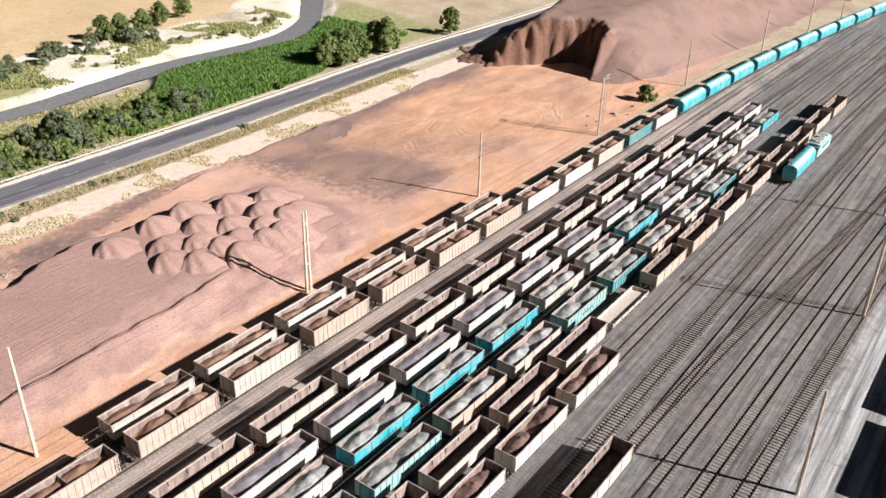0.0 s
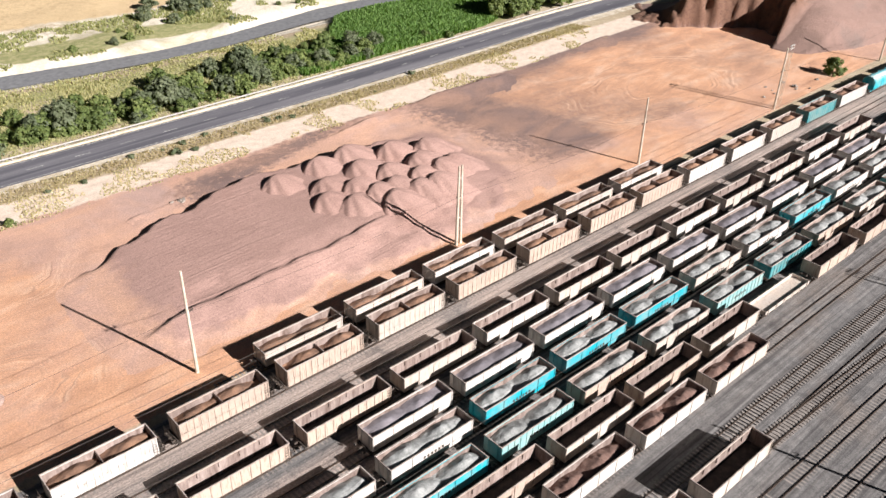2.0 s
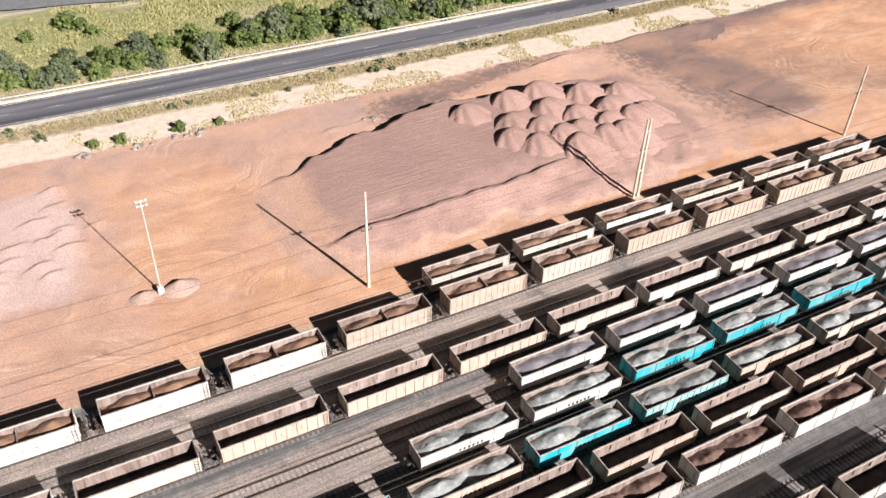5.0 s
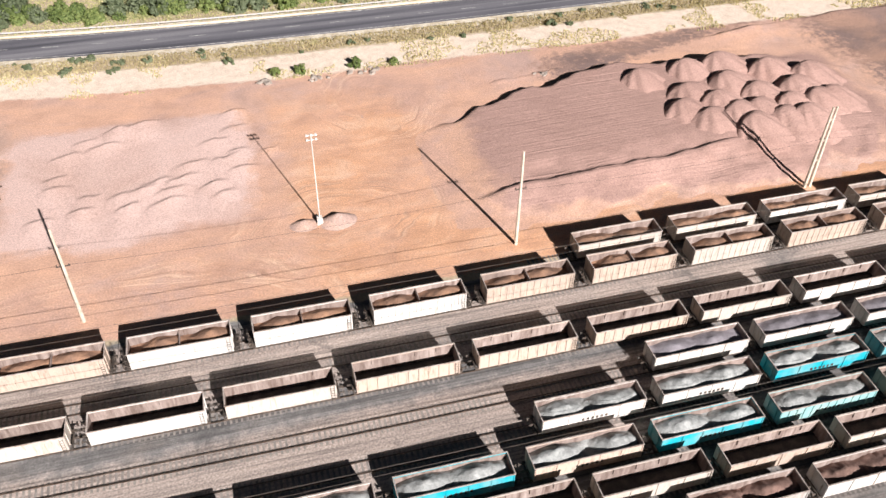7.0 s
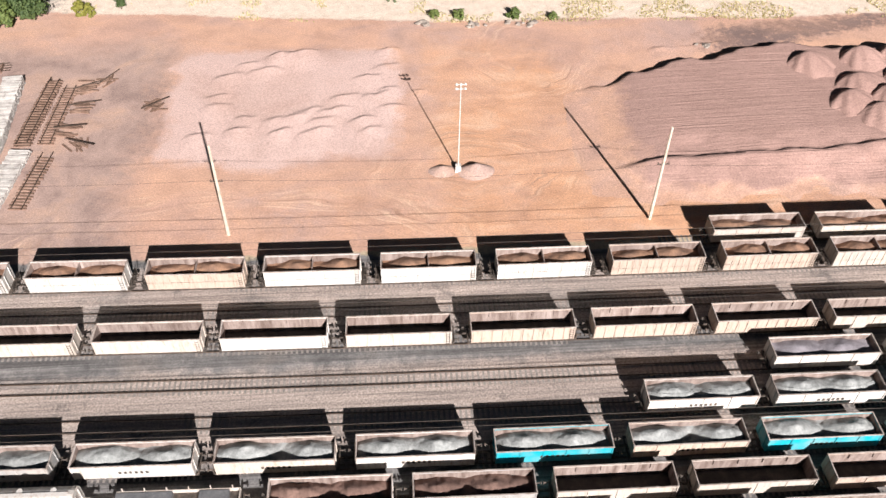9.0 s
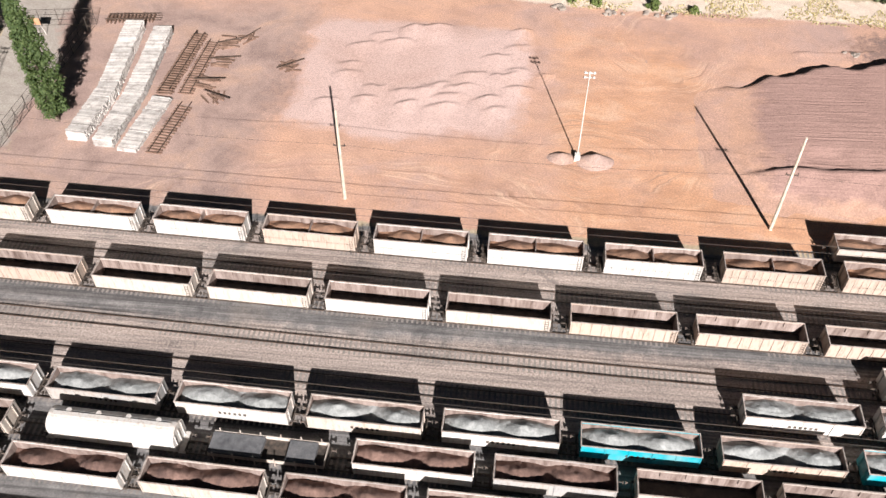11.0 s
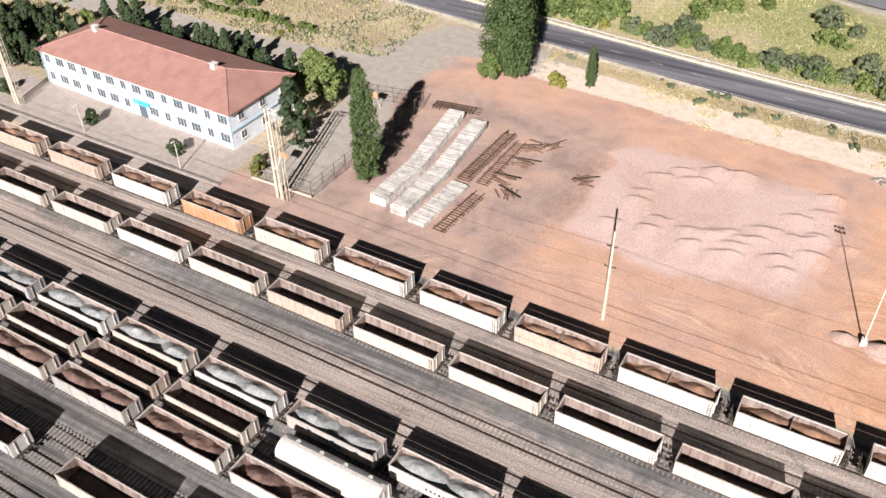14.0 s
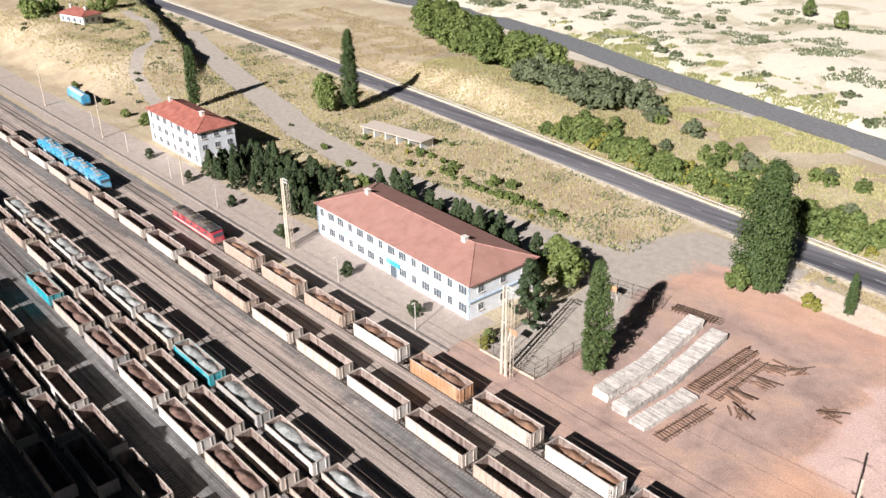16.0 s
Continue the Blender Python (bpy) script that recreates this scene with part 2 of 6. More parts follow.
def smooth_line(xs, ys):
    """A gently rounded line through the given plan points."""
    gx = np.arange(xs[0], xs[-1], 5.0)
    gy = np.interp(gx, xs, ys)
    k = np.ones(9) / 9
    gy[4:-4] = np.convolve(gy, k, "valid")
    return lambda x: np.interp(x, gx, gy)


# ---- plan ----
yard_bend = smooth_line([-950, -420, -290, -200, -115, -72, 0, 60, 90, 130, 180, 230, 300, 420, 800],
                        [9, 7.2, 5.8, 4.7, 2.9, 2.0, 0, -0.8, -1.2, -1.8, -2.3, -3.0, -5.5, -11, -40])
main_bend = smooth_line([-950, -420, -290, -200, -150, -72, 0, 60, 90, 130, 180, 230, 253, 292, 315, 352, 450, 800],
                        [10, 7.8, 6.2, 4.9, 3.3, 1.9, 0, -0.5, -1.0, -1.7, -2.4, -4.2, -5.8, -9.6, -12.4, -17, -32, -100])
TRACKS = dict(R0=79.6, T1=74.5, R69=69.3, R2=64.4, R58=58.9, R53=53.7, R48=48.2, R43=43.4, R38=38.7, R33=32.6, R29=28.8, R24=24.6, R20=20.0, R15=15.6, R27=0)


siding = smooth_line([-950, 70, 90, 107, 126, 144, 172, 330, 800], [60, 28.4, 27.6, 26.2, 24.3, 22.2, 19.3, 4, -40])
south = smooth_line([-950, -420, -100, 0, 40, 94, 130, 170, 330, 800], [10, 7, 2.7, 0.6, -0.4, -2.3, -3.4, -5.2, -13, -60])


def track_y(key, x):
    if key == "R27":
        return siding(x)
    if key in ("R24", "R20", "R15"):
        return TRACKS[key] + south(x)
    return TRACKS[key] + (main_bend(x) if key in ("T1", "R0") else yard_bend(x))


road_mid = smooth_line([-950, -446, -296, -251, -185, -135, -83, -46, -12, 40, 120, 200, 265, 400, 900],
                       [252, 205, 192, 186.5, 179.5, 173, 166.5, 162, 158, 156, 154.5, 156, 152, 150, 190])
river_mid = smooth_line([-950, -318, -271, -225, -158, -121, -79, -20, 40, 96, 118, 144, 171, 192, 207, 235, 300, 900],
                        [330, 300, 294, 284, 262, 254, 243, 224, 209, 199.5, 202, 206, 203.5, 199.5, 203, 228, 290, 700])


def river_half(x):
    return np.interp(x, [-300, -80, 96, 145, 200, 260], [7.0, 6.0, 3.0, 3.9, 4.2, 5.0])


def ground_z(x, y):
    x, y = np.asarray(x, float), np.asarray(y, float)
    d = np.abs(y - river_mid(x)) / river_half(x)
    z = -1.6 * (1 - step(0.7, 2.6, d))
    north = step(8, 16, y - road_mid(x))
    z = z + north * vnoise(x, y, 22) * 1.4
    crest = 148 + (-293 - x) * 0.33 + 5 * vnoise(x, x * 0 + 4, 16)
    hill = (8.5 + 5 * vnoise(x, y, 25)) * step(103, 126, y + 8 * vnoise(x, y, 14)) * (1 - step(-4, 4, y - crest)) * (1 - step(-318, -262, x)) * (0.25 + 0.75 * step(-640, -420, x))
    far = step(20, 60, y - river_mid(x)) * 3 * (vnoise(x, y, 60) + 0.3)
    bank = step(8, 20, y - road_mid(x)) * 6.0 * np.exp(-((x + 200) / 50) ** 2) * (1 - step(24, 60, y - road_mid(x)))
    rough = step(82, 86, y) * 0.1 * vnoise(x, y, 5)
    return z + hill + far + bank + rough


# ---- ground: one sheet, with masks for what covers it ----
# where lorries turn: centre, stretch along the yard, inner and outer radius
TYRE_RINGS = [(13.0, 96.5, 1.5, 3.0, 11.5, 1), (24.0, 128.0, 0.8, 6.0, 18.0, 2), (166.0, 106.0, 1.8, 4.0, 17.0, 3), (-20.0, 80.0, 2.6, 5.0, 14.0, 4)]


def tyre_rings(nt, p, cx, cy, ex, lo, hi, seed):
    """Thin curved wheel marks round a centre, broken along their way."""
    sub_ = nt.nodes.new("ShaderNodeVectorMath")
    sub_.operation = "SUBTRACT"
    sub_.inputs[1].default_value = (cx, cy, 0)
    nt.links.new(p, sub_.inputs[0])
    flat_ = stretched(nt, sub_.outputs[0], 1 / ex, 1, 0)
    warp = noise_out(nt, flat_, 0.12, 3, 0.5)
    ln = nt.nodes.new("ShaderNodeVectorMath")
    ln.operation = "LENGTH"
    nt.links.new(flat_, ln.inputs[0])
    rad = mathn(nt, "MULTIPLY_ADD", warp, 7.0, mathn(nt, "ADD", ln.outputs["Value"], -3.5))
    comb = nt.nodes.new("ShaderNodeCombineXYZ")
    nt.links.new(mathn(nt, "MULTIPLY", rad, 1.9), comb.inputs[0])
    comb.inputs[1].default_value = seed * 3.7
    marks = ramp(nt, noise_out(nt, comb.outputs[0], 1.0, 3, 0.6), [(0.52, (0, 0, 0)), (0.66, (1, 1, 1))])
    broken = ramp(nt, noise_out(nt, p, 0.11, 4, 0.6), [(0.44, (0, 0, 0)), (0.62, (1, 1, 1))])
    span = ramp(nt, mathn(nt, "MULTIPLY", rad, 1 / (hi * 1.25)), [(0.75 * lo / hi, (0, 0, 0)), (lo / hi, (1, 1, 1)), (0.7, (1, 1, 1)), (0.82, (0, 0, 0))])
    return mathn(nt, "MULTIPLY", mathn(nt, "MULTIPLY", marks, broken), mathn(nt, "MULTIPLY", span, 0.75))


def ground_material():
    m, nt, b = begin("ground", 0.95)
    p = world_pos(nt)
    at = lambda k: (lambda n: (setattr(n, "attribute_name", k), n.outputs["Fac"])[1])(nt.nodes.new("ShaderNodeAttribute"))
    n1, n2, n3 = noise_out(nt, p, 0.06, 6, 0.6, 0.6), noise_out(nt, p, 0.6, 5, 0.7), noise_out(nt, p, 4.0, 5, 0.75)
    edge = mathn(nt, "MULTIPLY_ADD", n2, 0.7, -0.35)

    def mask(k, lo=0.42, hi=0.58):
        return ramp(nt, mathn(nt, "ADD", at(k), edge), [(lo, (0, 0, 0)), (hi, (1, 1, 1))])

    dry = ramp(nt, n1, [(0.3, (0.34, 0.26, 0.175)), (0.5, (0.46, 0.365, 0.25)), (0.7, (0.54, 0.455, 0.33))])
    dry = mixc(nt, ramp(nt, n2, [(0.5, (0, 0, 0)), (0.75, (0.7, 0.7, 0.7))]), dry, (0.27, 0.24, 0.13))
    pale = ramp(nt, n2, [(0.3, (0.6, 0.53, 0.42)), (0.55, (0.72, 0.65, 0.54)), (0.75, (0.56, 0.48, 0.36))])
    patch = noise_out(nt, p, 0.035, 6, 0.7, 1.0)
    pale = mixc(nt, ramp(nt, patch, [(0.5, (0, 0, 0)), (0.62, (0.75, 0.75, 0.75))]), pale, (0.36, 0.31, 0.19))
    dry = mixc(nt, ramp(nt, noise_out(nt, p, 1.1, 6, 0.75, 0.5), [(0.52, (0, 0, 0)), (0.68, (0.8, 0.8, 0.8))]), dry, (0.24, 0.2, 0.12))
    green = ramp(nt, n2, [(0.3, (0.17, 0.19, 0.07)), (0.5, (0.29, 0.28, 0.12)), (0.72, (0.44, 0.38, 0.22))])
    dirt = ramp(nt, n1, [(0.32, (0.43, 0.27, 0.215)), (0.47, (0.53, 0.325, 0.245)), (0.6, (0.48, 0.315, 0.26)), (0.75, (0.38, 0.26, 0.225))])
    sweep = noise_out(nt, stretched(nt, p, 0.05, 0.11, 1), 0.9, 7, 0.6, 0.8)
    dirt = mixc(nt, ramp(nt, sweep, [(0.42, (0, 0, 0)), (0.62, (0.75, 0.75, 0.75))]), dirt, (0.585, 0.345, 0.235))
    dark = mixc(nt, ramp(nt, sweep, [(0.4, (0.2, 0.2, 0.2)), (0.6, (1, 1, 1))]), (0.36, 0.215, 0.155), (0.21, 0.14, 0.122))
    dirt = mixc(nt, mask("dark"), dirt, dark)
    plum = ramp(nt, noise_out(nt, p, 0.12, 7, 0.65, 0.8), [(0.34, (0.3, 0.205, 0.175)), (0.5, (0.41, 0.285, 0.24)), (0.66, (0.48, 0.315, 0.24))])
    dirt = mixc(nt, mask("plum", 0.2, 0.8), dirt, plum)
    rich = ramp(nt, noise_out(nt, stretched(nt, p, 0.35, 1.0, 1), 0.2, 7, 0.65, 0.6), [(0.32, (0.46, 0.25, 0.155)), (0.5, (0.61, 0.335, 0.2)), (0.66, (0.66, 0.42, 0.29))])
    dirt = mixc(nt, mask("orange", 0.2, 0.8), dirt, rich)
    fine = noise_out(nt, stretched(nt, p, 0.7, 1.0, 1), 0.22, 8, 0.72, 0.5)
    dirt = mixc(nt, 0.6, dirt, ramp(nt, fine, [(0.35, (0.78, 0.76, 0.76)), (0.5, (1, 1, 1)), (0.66, (1.16, 1.13, 1.1))]), "MULTIPLY")
    for cx, cy, ex, lo, hi, seed in TYRE_RINGS:
        dirt = mixc(nt, tyre_rings(nt, p, cx, cy, ex, lo, hi, seed), dirt, (0.76, 0.52, 0.37))
        dirt = mixc(nt, tyre_rings(nt, p, cx, cy, ex, lo, hi, seed + 40), dirt, (0.3, 0.165, 0.11))
    dirt = mixc(nt, mask("pink", 0.3, 0.7), dirt, ramp(nt, n1, [(0.3, (0.5, 0.335, 0.28)), (0.55, (0.6, 0.425, 0.375)), (0.72, (0.54, 0.37, 0.315))]))
    rake_at = at("rake")
    dirt = mixc(nt, mask("rake", 0.3, 0.7), dirt, ramp(nt, n1, [(0.3, (0.32, 0.195, 0.162)), (0.55, (0.39, 0.243, 0.203)), (0.72, (0.35, 0.21, 0.172))]))
    turn = nt.nodes.new("ShaderNodeMapping")
    turn.inputs["Rotation"].default_value = (0, 0, radians(-14))
    turn.inputs["Scale"].default_value = (0.05, 2.3, 1)
    nt.links.new(p, turn.inputs["Vector"])
    furrow = mathn(nt, "MULTIPLY", noise_out(nt, turn.outputs[0], 1.0, 3, 0.6, 0.5), rake_at)
    yard = ramp(nt, n2, [(0.28, (0.12, 0.115, 0.113)), (0.5, (0.185, 0.176, 0.172)), (0.72, (0.265, 0.252, 0.244))])
    lanes = noise_out(nt, stretched(nt, p, 0.02, 0.9, 1), 1.0, 5, 0.65, 0.3)
    yard = mixc(nt, ramp(nt, lanes, [(0.35, (0.65, 0.65, 0.65)), (0.6, (0, 0, 0))]), yard, (0.085, 0.077, 0.075))
    yard = mixc(nt, ramp(nt, n1, [(0.54, (0, 0, 0)), (0.74, (0.4, 0.4, 0.4))]), yard, (0.3, 0.23, 0.18))
    yard = mixc(nt, mask("gravel", 0.3, 0.7), yard, ramp(nt, n3, [(0.25, (0.24, 0.19, 0.165)), (0.5, (0.36, 0.295, 0.26)), (0.75, (0.47, 0.395, 0.345))]))
    chalk = ramp(nt, noise_out(nt, stretched(nt, p, 0.03, 0.7, 1), 1.0, 6, 0.65, 0.4), [(0.36, (0.14, 0.14, 0.14)), (0.5, (0.33, 0.328, 0.325)), (0.62, (0.5, 0.5, 0.49))])
    yard = mixc(nt, mask("chalk", 0.3, 0.7), yard, chalk)
    wisp = noise_out(nt, stretched(nt, p, 0.06, 2.2, 1), 1.0, 4, 0.6, 0.5)
    yard = mixc(nt, 0.7, yard, ramp(nt, wisp, [(0.36, (0.5, 0.5, 0.5)), (0.48, (1, 1, 1)), (0.64, (1.35, 1.33, 1.3))]), "MULTIPLY")
    yard = mixc(nt, ramp(nt, noise_out(nt, p, 0.16, 5, 0.7, 0.8), [(0.58, (0, 0, 0)), (0.7, (0.7, 0.7, 0.7))]), yard, (0.075, 0.07, 0.07))
    yard = mixc(nt, 0.5, yard, ramp(nt, lanes, [(0.36, (0.62, 0.6, 0.6)), (0.55, (1.05, 1.05, 1.05))]), "MULTIPLY")
    pave = ramp(nt, n2, [(0.3, (0.33, 0.27, 0.235)), (0.6, (0.43, 0.36, 0.315))])
    grey = ramp(nt, n2, [(0.3, (0.33, 0.28, 0.24)), (0.6, (0.42, 0.37, 0.32))])
    straw = ramp(nt, n2, [(0.3, (0.44, 0.31, 0.17)), (0.55, (0.58, 0.43, 0.25)), (0.75, (0.5, 0.36, 0.2))])
    col = mixc(nt, mask("pale"), dry, pale)
    col = mixc(nt, mask("straw"), col, straw)
    col = mixc(nt, mask("green"), col, green)
    col = mixc(nt, mask("grey"), col, grey)
    col = mixc(nt, mask("verge"), col, ramp(nt, n2, [(0.3, (0.58, 0.45, 0.35)), (0.6, (0.74, 0.61, 0.5))]))
    col = mixc(nt, mask("dirt"), col, dirt)
    col = mixc(nt, mask("yard"), col, yard)
    col = mixc(nt, mask("pave", 0.48, 0.52), col, pave)
    col = mixc(nt, 0.75, col, ramp(nt, n3, [(0.3, (0.5, 0.5, 0.5)), (0.7, (1.36, 1.36, 1.36))]), "MULTIPLY")
    nt.links.new(col, b.inputs["Base Color"])
    bump(nt, b, mathn(nt, "MULTIPLY_ADD", furrow, 2.2, mathn(nt, "MULTIPLY_ADD", n2, 0.5, n3)), 0.5, 0.14)
    return m


def line_dist(pts):
    """Distance in plan from a line of points."""
    def dist(x, y):
        d = np.full(np.shape(x), 1e9)
        for (ax, ay), (bx, by) in zip(pts, pts[1:]):
            k = np.clip(((x - ax) * (bx - ax) + (y - ay) * (by - ay)) / ((bx - ax) ** 2 + (by - ay) ** 2), 0, 1)
            d = np.minimum(d, np.hypot(x - ax - k * (bx - ax), y - ay - k * (by - ay)))
        return d
    return dist


lane_dist = line_dist([(-40, 142), (-76, 134), (-92, 132), (-120, 128), (-144, 130), (-172, 131), (-206, 136), (-232, 144), (-265, 152), (-310, 165), (-354, 178)])
path_dist = line_dist([(-262, 118), (-290, 124), (-306, 134), (-320, 148), (-345, 158), (-380, 163)])


def axis(lo, a, b, hi, fine):
    mid = np.arange(a, b + 0.01, fine)
    left = a - np.cumsum(np.linspace(fine, 40, 60))
    right = b + np.cumsum(np.linspace(fine, 40, 60))
    return np.concatenate([left[left > lo][::-1], mid, right[right < hi]])


gx = axis(-1100, -440, 330, 1000, 1.7)
gy = axis(-400, 78, 262, 900, 1.6)
X, Y = np.meshgrid(gx, gy)
RD = Y - road_mid(X)
wob = vnoise(X, Y, 18) * 10
a_yard = 1 - step(77.4, 80.6, Y - main_bend(X) * 1.0 + wob * 0.12)
a_yard *= step(-6, 0, Y + wob * 0.3)
a_dirt = step(-82, -66, X + wob + (Y - 95) * 0.1) * (1 - step(-22, -16, RD + wob * 0.3)) * step(78, 82, Y)
a_dirt = np.maximum(a_dirt, 0.9 * step(-96, -91, X + wob * 0.3) * (1 - step(-70, -60, X)) * step(78, 81, Y) * (1 - step(88, 91, Y + wob * 0.3)))
a_dirt = np.maximum(a_dirt, step(-90, -80, X) * (1 - step(5, 9, Y)) * 0.45)


def dark_mask(X, Y):
    wob = vnoise(X, Y, 18) * 10
    d = step(90, 130, X + wob) * (1 - step(205, 230, X + wob)) * step(86, 98, Y + wob * 0.4) * (1 - step(140, 150, Y)) * 0.7
    d = np.maximum(d, 0.6 * step(40, 62, X + wob * 0.5) * step(112, 120, Y - (X - 33) * 0.25) * (1 - step(128, 138, Y - (X - 33) * 0.1)))
    return np.maximum(d, 0.46 * step(-75, -58, X) * (1 - step(-36, -24, X + wob)) * step(88, 100, Y + wob * 0.4) * (1 - step(120, 132, Y)))


a_dark = dark_mask(X, Y)
a_green = step(6, 12, RD + wob * 0.4) * (1 - step(-16, -5, Y - river_mid(X) + wob * 0.8)) * (0.35 + 1.1 * (vnoise(X, Y, 30) + 0.35))
a_green *= (1 - step(230, 260, X)) * (0.2 + 0.8 * step(-75, -30, X))
a_pale = step(-3, 3, Y - river_mid(X) + river_half(X) + wob * 0.3) * (0.75 + 0.9 * vnoise(X, Y, 40))
a_pale = np.maximum(a_pale, 0.8 * (1 - step(1.9, 3.2, np.abs(Y - river_mid(X) + wob * 0.4) / river_half(X))))
a_pale = np.maximum(a_pale, 0.5 * (1 - step(7, 9, np.abs(RD))))
bank_d = Y - river_mid(X) - river_half(X)
a_green = np.maximum(a_green, 1.2 * step(4, 8, bank_d + wob) * (1 - step(13, 20, bank_d + wob)) * step(0.0, 0.2, vnoise(X, Y, 26) + 0.08) * step(20, 60, X))
a_pale = np.where(a_green > 0.6, a_pale * 0.4, a_pale)
a_orange = 0.85 * step(2, 14, X + wob) * (1 - step(150, 180, X)) * (1 - step(89, 95, Y + wob * 0.5))
a_orange = np.maximum(a_orange, 0.75 * step(3, 10, X + wob) * (1 - step(26, 36, X + wob)) * (1 - step(128, 136, Y)))
a_orange = np.maximum(a_orange, 0.85 * step(128, 142, X + wob) * (1 - step(222, 232, X)) * (1 - step(126, 140, Y + wob)))
a_orange = np.maximum(a_orange, 0.4 * step(-45, -15, X) * (1 - step(2, 14, X)) * (1 - step(92, 100, Y + wob * 0.5)))
a_orange = np.clip(a_orange * (0.8 + 1.0 * vnoise(X, Y, 13)), 0, 1)
a_plum = 0.9 * (1 - step(-44, -26, X + wob)) * (1 - step(128, 140, Y + wob))
a_straw = step(30, 55, X + wob) * step(30, 40, Y - river_mid(X) + wob)
a_chalk = step(30, 60, X) * (1 - step(13.5, 18.5, Y - south(X) + wob * 0.25)) * step(-2, 3, Y + wob * 0.2) * 0.95
a_verge = (0.75 * step(-27, -21, RD + 5 * (1 - step(15, 35, X)) + wob * 0.3) * (1 - step(-12, -9, RD)) * step(-75, -50, X))
a_grey = step(-105, -85, X - (Y - 140) * 0.5) * (1 - step(-62, -30, X + wob)) * step(116, 126, Y + wob * 0.3) * (1 - step(-9, -6, RD))
a_grey = np.maximum(a_grey, (1 - step(6, 9, Y)) * 0.9)
a_grey = np.maximum(a_grey, 1.2 * step(196, 206, X + wob) * (1 - step(262, 285, X)) * step(79, 82, Y) * (1 - step(88, 94, Y + wob * 0.5)))
a_grey = np.maximum(a_grey, 1.3 * (1 - step(4.2, 6.5, lane_dist(X, Y) + wob * 0.12)))
a_grey = np.maximum(a_grey, 1.3 * (1 - step(1.4, 2.6, path_dist(X, Y) + wob * 0.05)))
a_grey = np.maximum(a_grey, 1.3 * step(-146, -142, X) * (1 - step(-96, -90, X)) * step(122, 125, Y + wob * 0.2) * (1 - step(132, 136, Y + wob * 0.2)))
a_grey = np.maximum(a_grey, 1.3 * step(-87.5, -86.5, X) * (1 - step(-74.5, -73.5, X)) * step(88.5, 89.5, Y) * (1 - step(121, 123, Y)))
a_pave = (1 - step(-92, -90, X)) * step(79.6, 80.2, Y - main_bend(X)) * (1 - step(96.5, 97, Y - main_bend(X) * 0.3))
YB = Y - yard_bend(X)
a_gravel = step(50, 52, YB) * (1 - step(60, 62, YB)) * (1 - step(40, 60, X)) + 0.9 * step(65, 66.5, YB) * (1 - step(77, 79, YB)) + 0.2 * (1 - step(61, 63, YB)) * step(36, 40, YB)
a_gravel = a_gravel * (0.8 + 0.8 * vnoise(X, Y, 9))
def pink_mask(x, y):
    w = vnoise(x, y, 9) * 6 + vnoise(x + 50, y, 2.5) * 3
    return step(-38, -30, x + w) * (1 - step(-3, 7, x + w - (y - 112) * 0.1)) * step(95, 103, y + w) * (1 - step(126.5, 132, y + w * 0.4))


a_pink = pink_mask(X, Y)
a_rake = step(28, 38, X + wob * 0.4) * (1 - step(106, 114, X + wob * 0.3)) * step(86.5, 95, Y + wob * 0.3) * (1 - step(120, 124, Y - (X > 70) * 0 - np.minimum(0, (X - 70) * 0.25)))
GROUND = ground_material()
ground_me = grid_mesh("ground", gx, gy, ground_z(X, Y), GROUND,
                      [("yard", a_yard), ("dirt", a_dirt), ("dark", a_dark), ("green", a_green), ("pale", a_pale), ("grey", a_grey), ("pave", a_pave), ("pink", a_pink), ("rake", a_rake), ("gravel", a_gravel), ("verge", a_verge), ("straw", a_straw), ("plum", a_plum), ("orange", a_orange), ("chalk", a_chalk)])
tagged(new("ground", ground_me), "dusty orange ore yard, dark ballast and dry grass land", "ground", kind="structure")

# road, its edge lines and the kerb of the far side
road = tagged(new("road"), "two-lane dark asphalt country road with worn dashes", "road", kind="structure")
rx = np.arange(-900, 700, 6.0)
road_pts = [(x, float(road_mid(x)), 0.12) for x in rx]
part("roadway", Mesh().sweep([(-4.3, -0.3), (4.3, -0.3), (4.3, 0.0), (-4.3, 0.0)], road_pts), M["asphalt"], road, smooth=False)
for o in (-3.9, 3.9):
    part("edge_line", Mesh().sweep([(o - 0.09, -0.05), (o + 0.09, -0.05), (o + 0.09, 0.006), (o - 0.09, 0.006)], road_pts), M["line"], road)
part("kerb", Mesh().sweep([(5.0, -0.3), (5.2, -0.3), (5.2, 0.16), (5.0, 0.16)], road_pts), M["concrete"], road)
part("guard_rail", Mesh().sweep([(5.6, 0.45), (5.66, 0.45), (5.66, 0.75), (5.6, 0.75)], road_pts), M["grey"], road, "galvanised steel guard rail")
rail_post = Mesh().box(0, 0, 0.2, 0.12, 0.1, 0.9).data("guard_rail_post", M["grey"])
for x in np.arange(-300, 260, 10.0):
    part("guard_rail_post", rail_post, None, road).location = (x, float(road_mid(x)) + 5.72, 0.2)
dash = Mesh().box(0, 0, 0.0, 3.0, 0.14, 0.012).data("dash", M["line"])
for x in np.arange(-300, 300, 9.0):
    ob = part("dash", dash, None, road)
    slope = math.atan((float(road_mid(x + 1)) - float(road_mid(x - 1))) / 2)
    ob.matrix_local = pose(x, float(road_mid(x)), 0.128, 0, 0, math.degrees(slope))

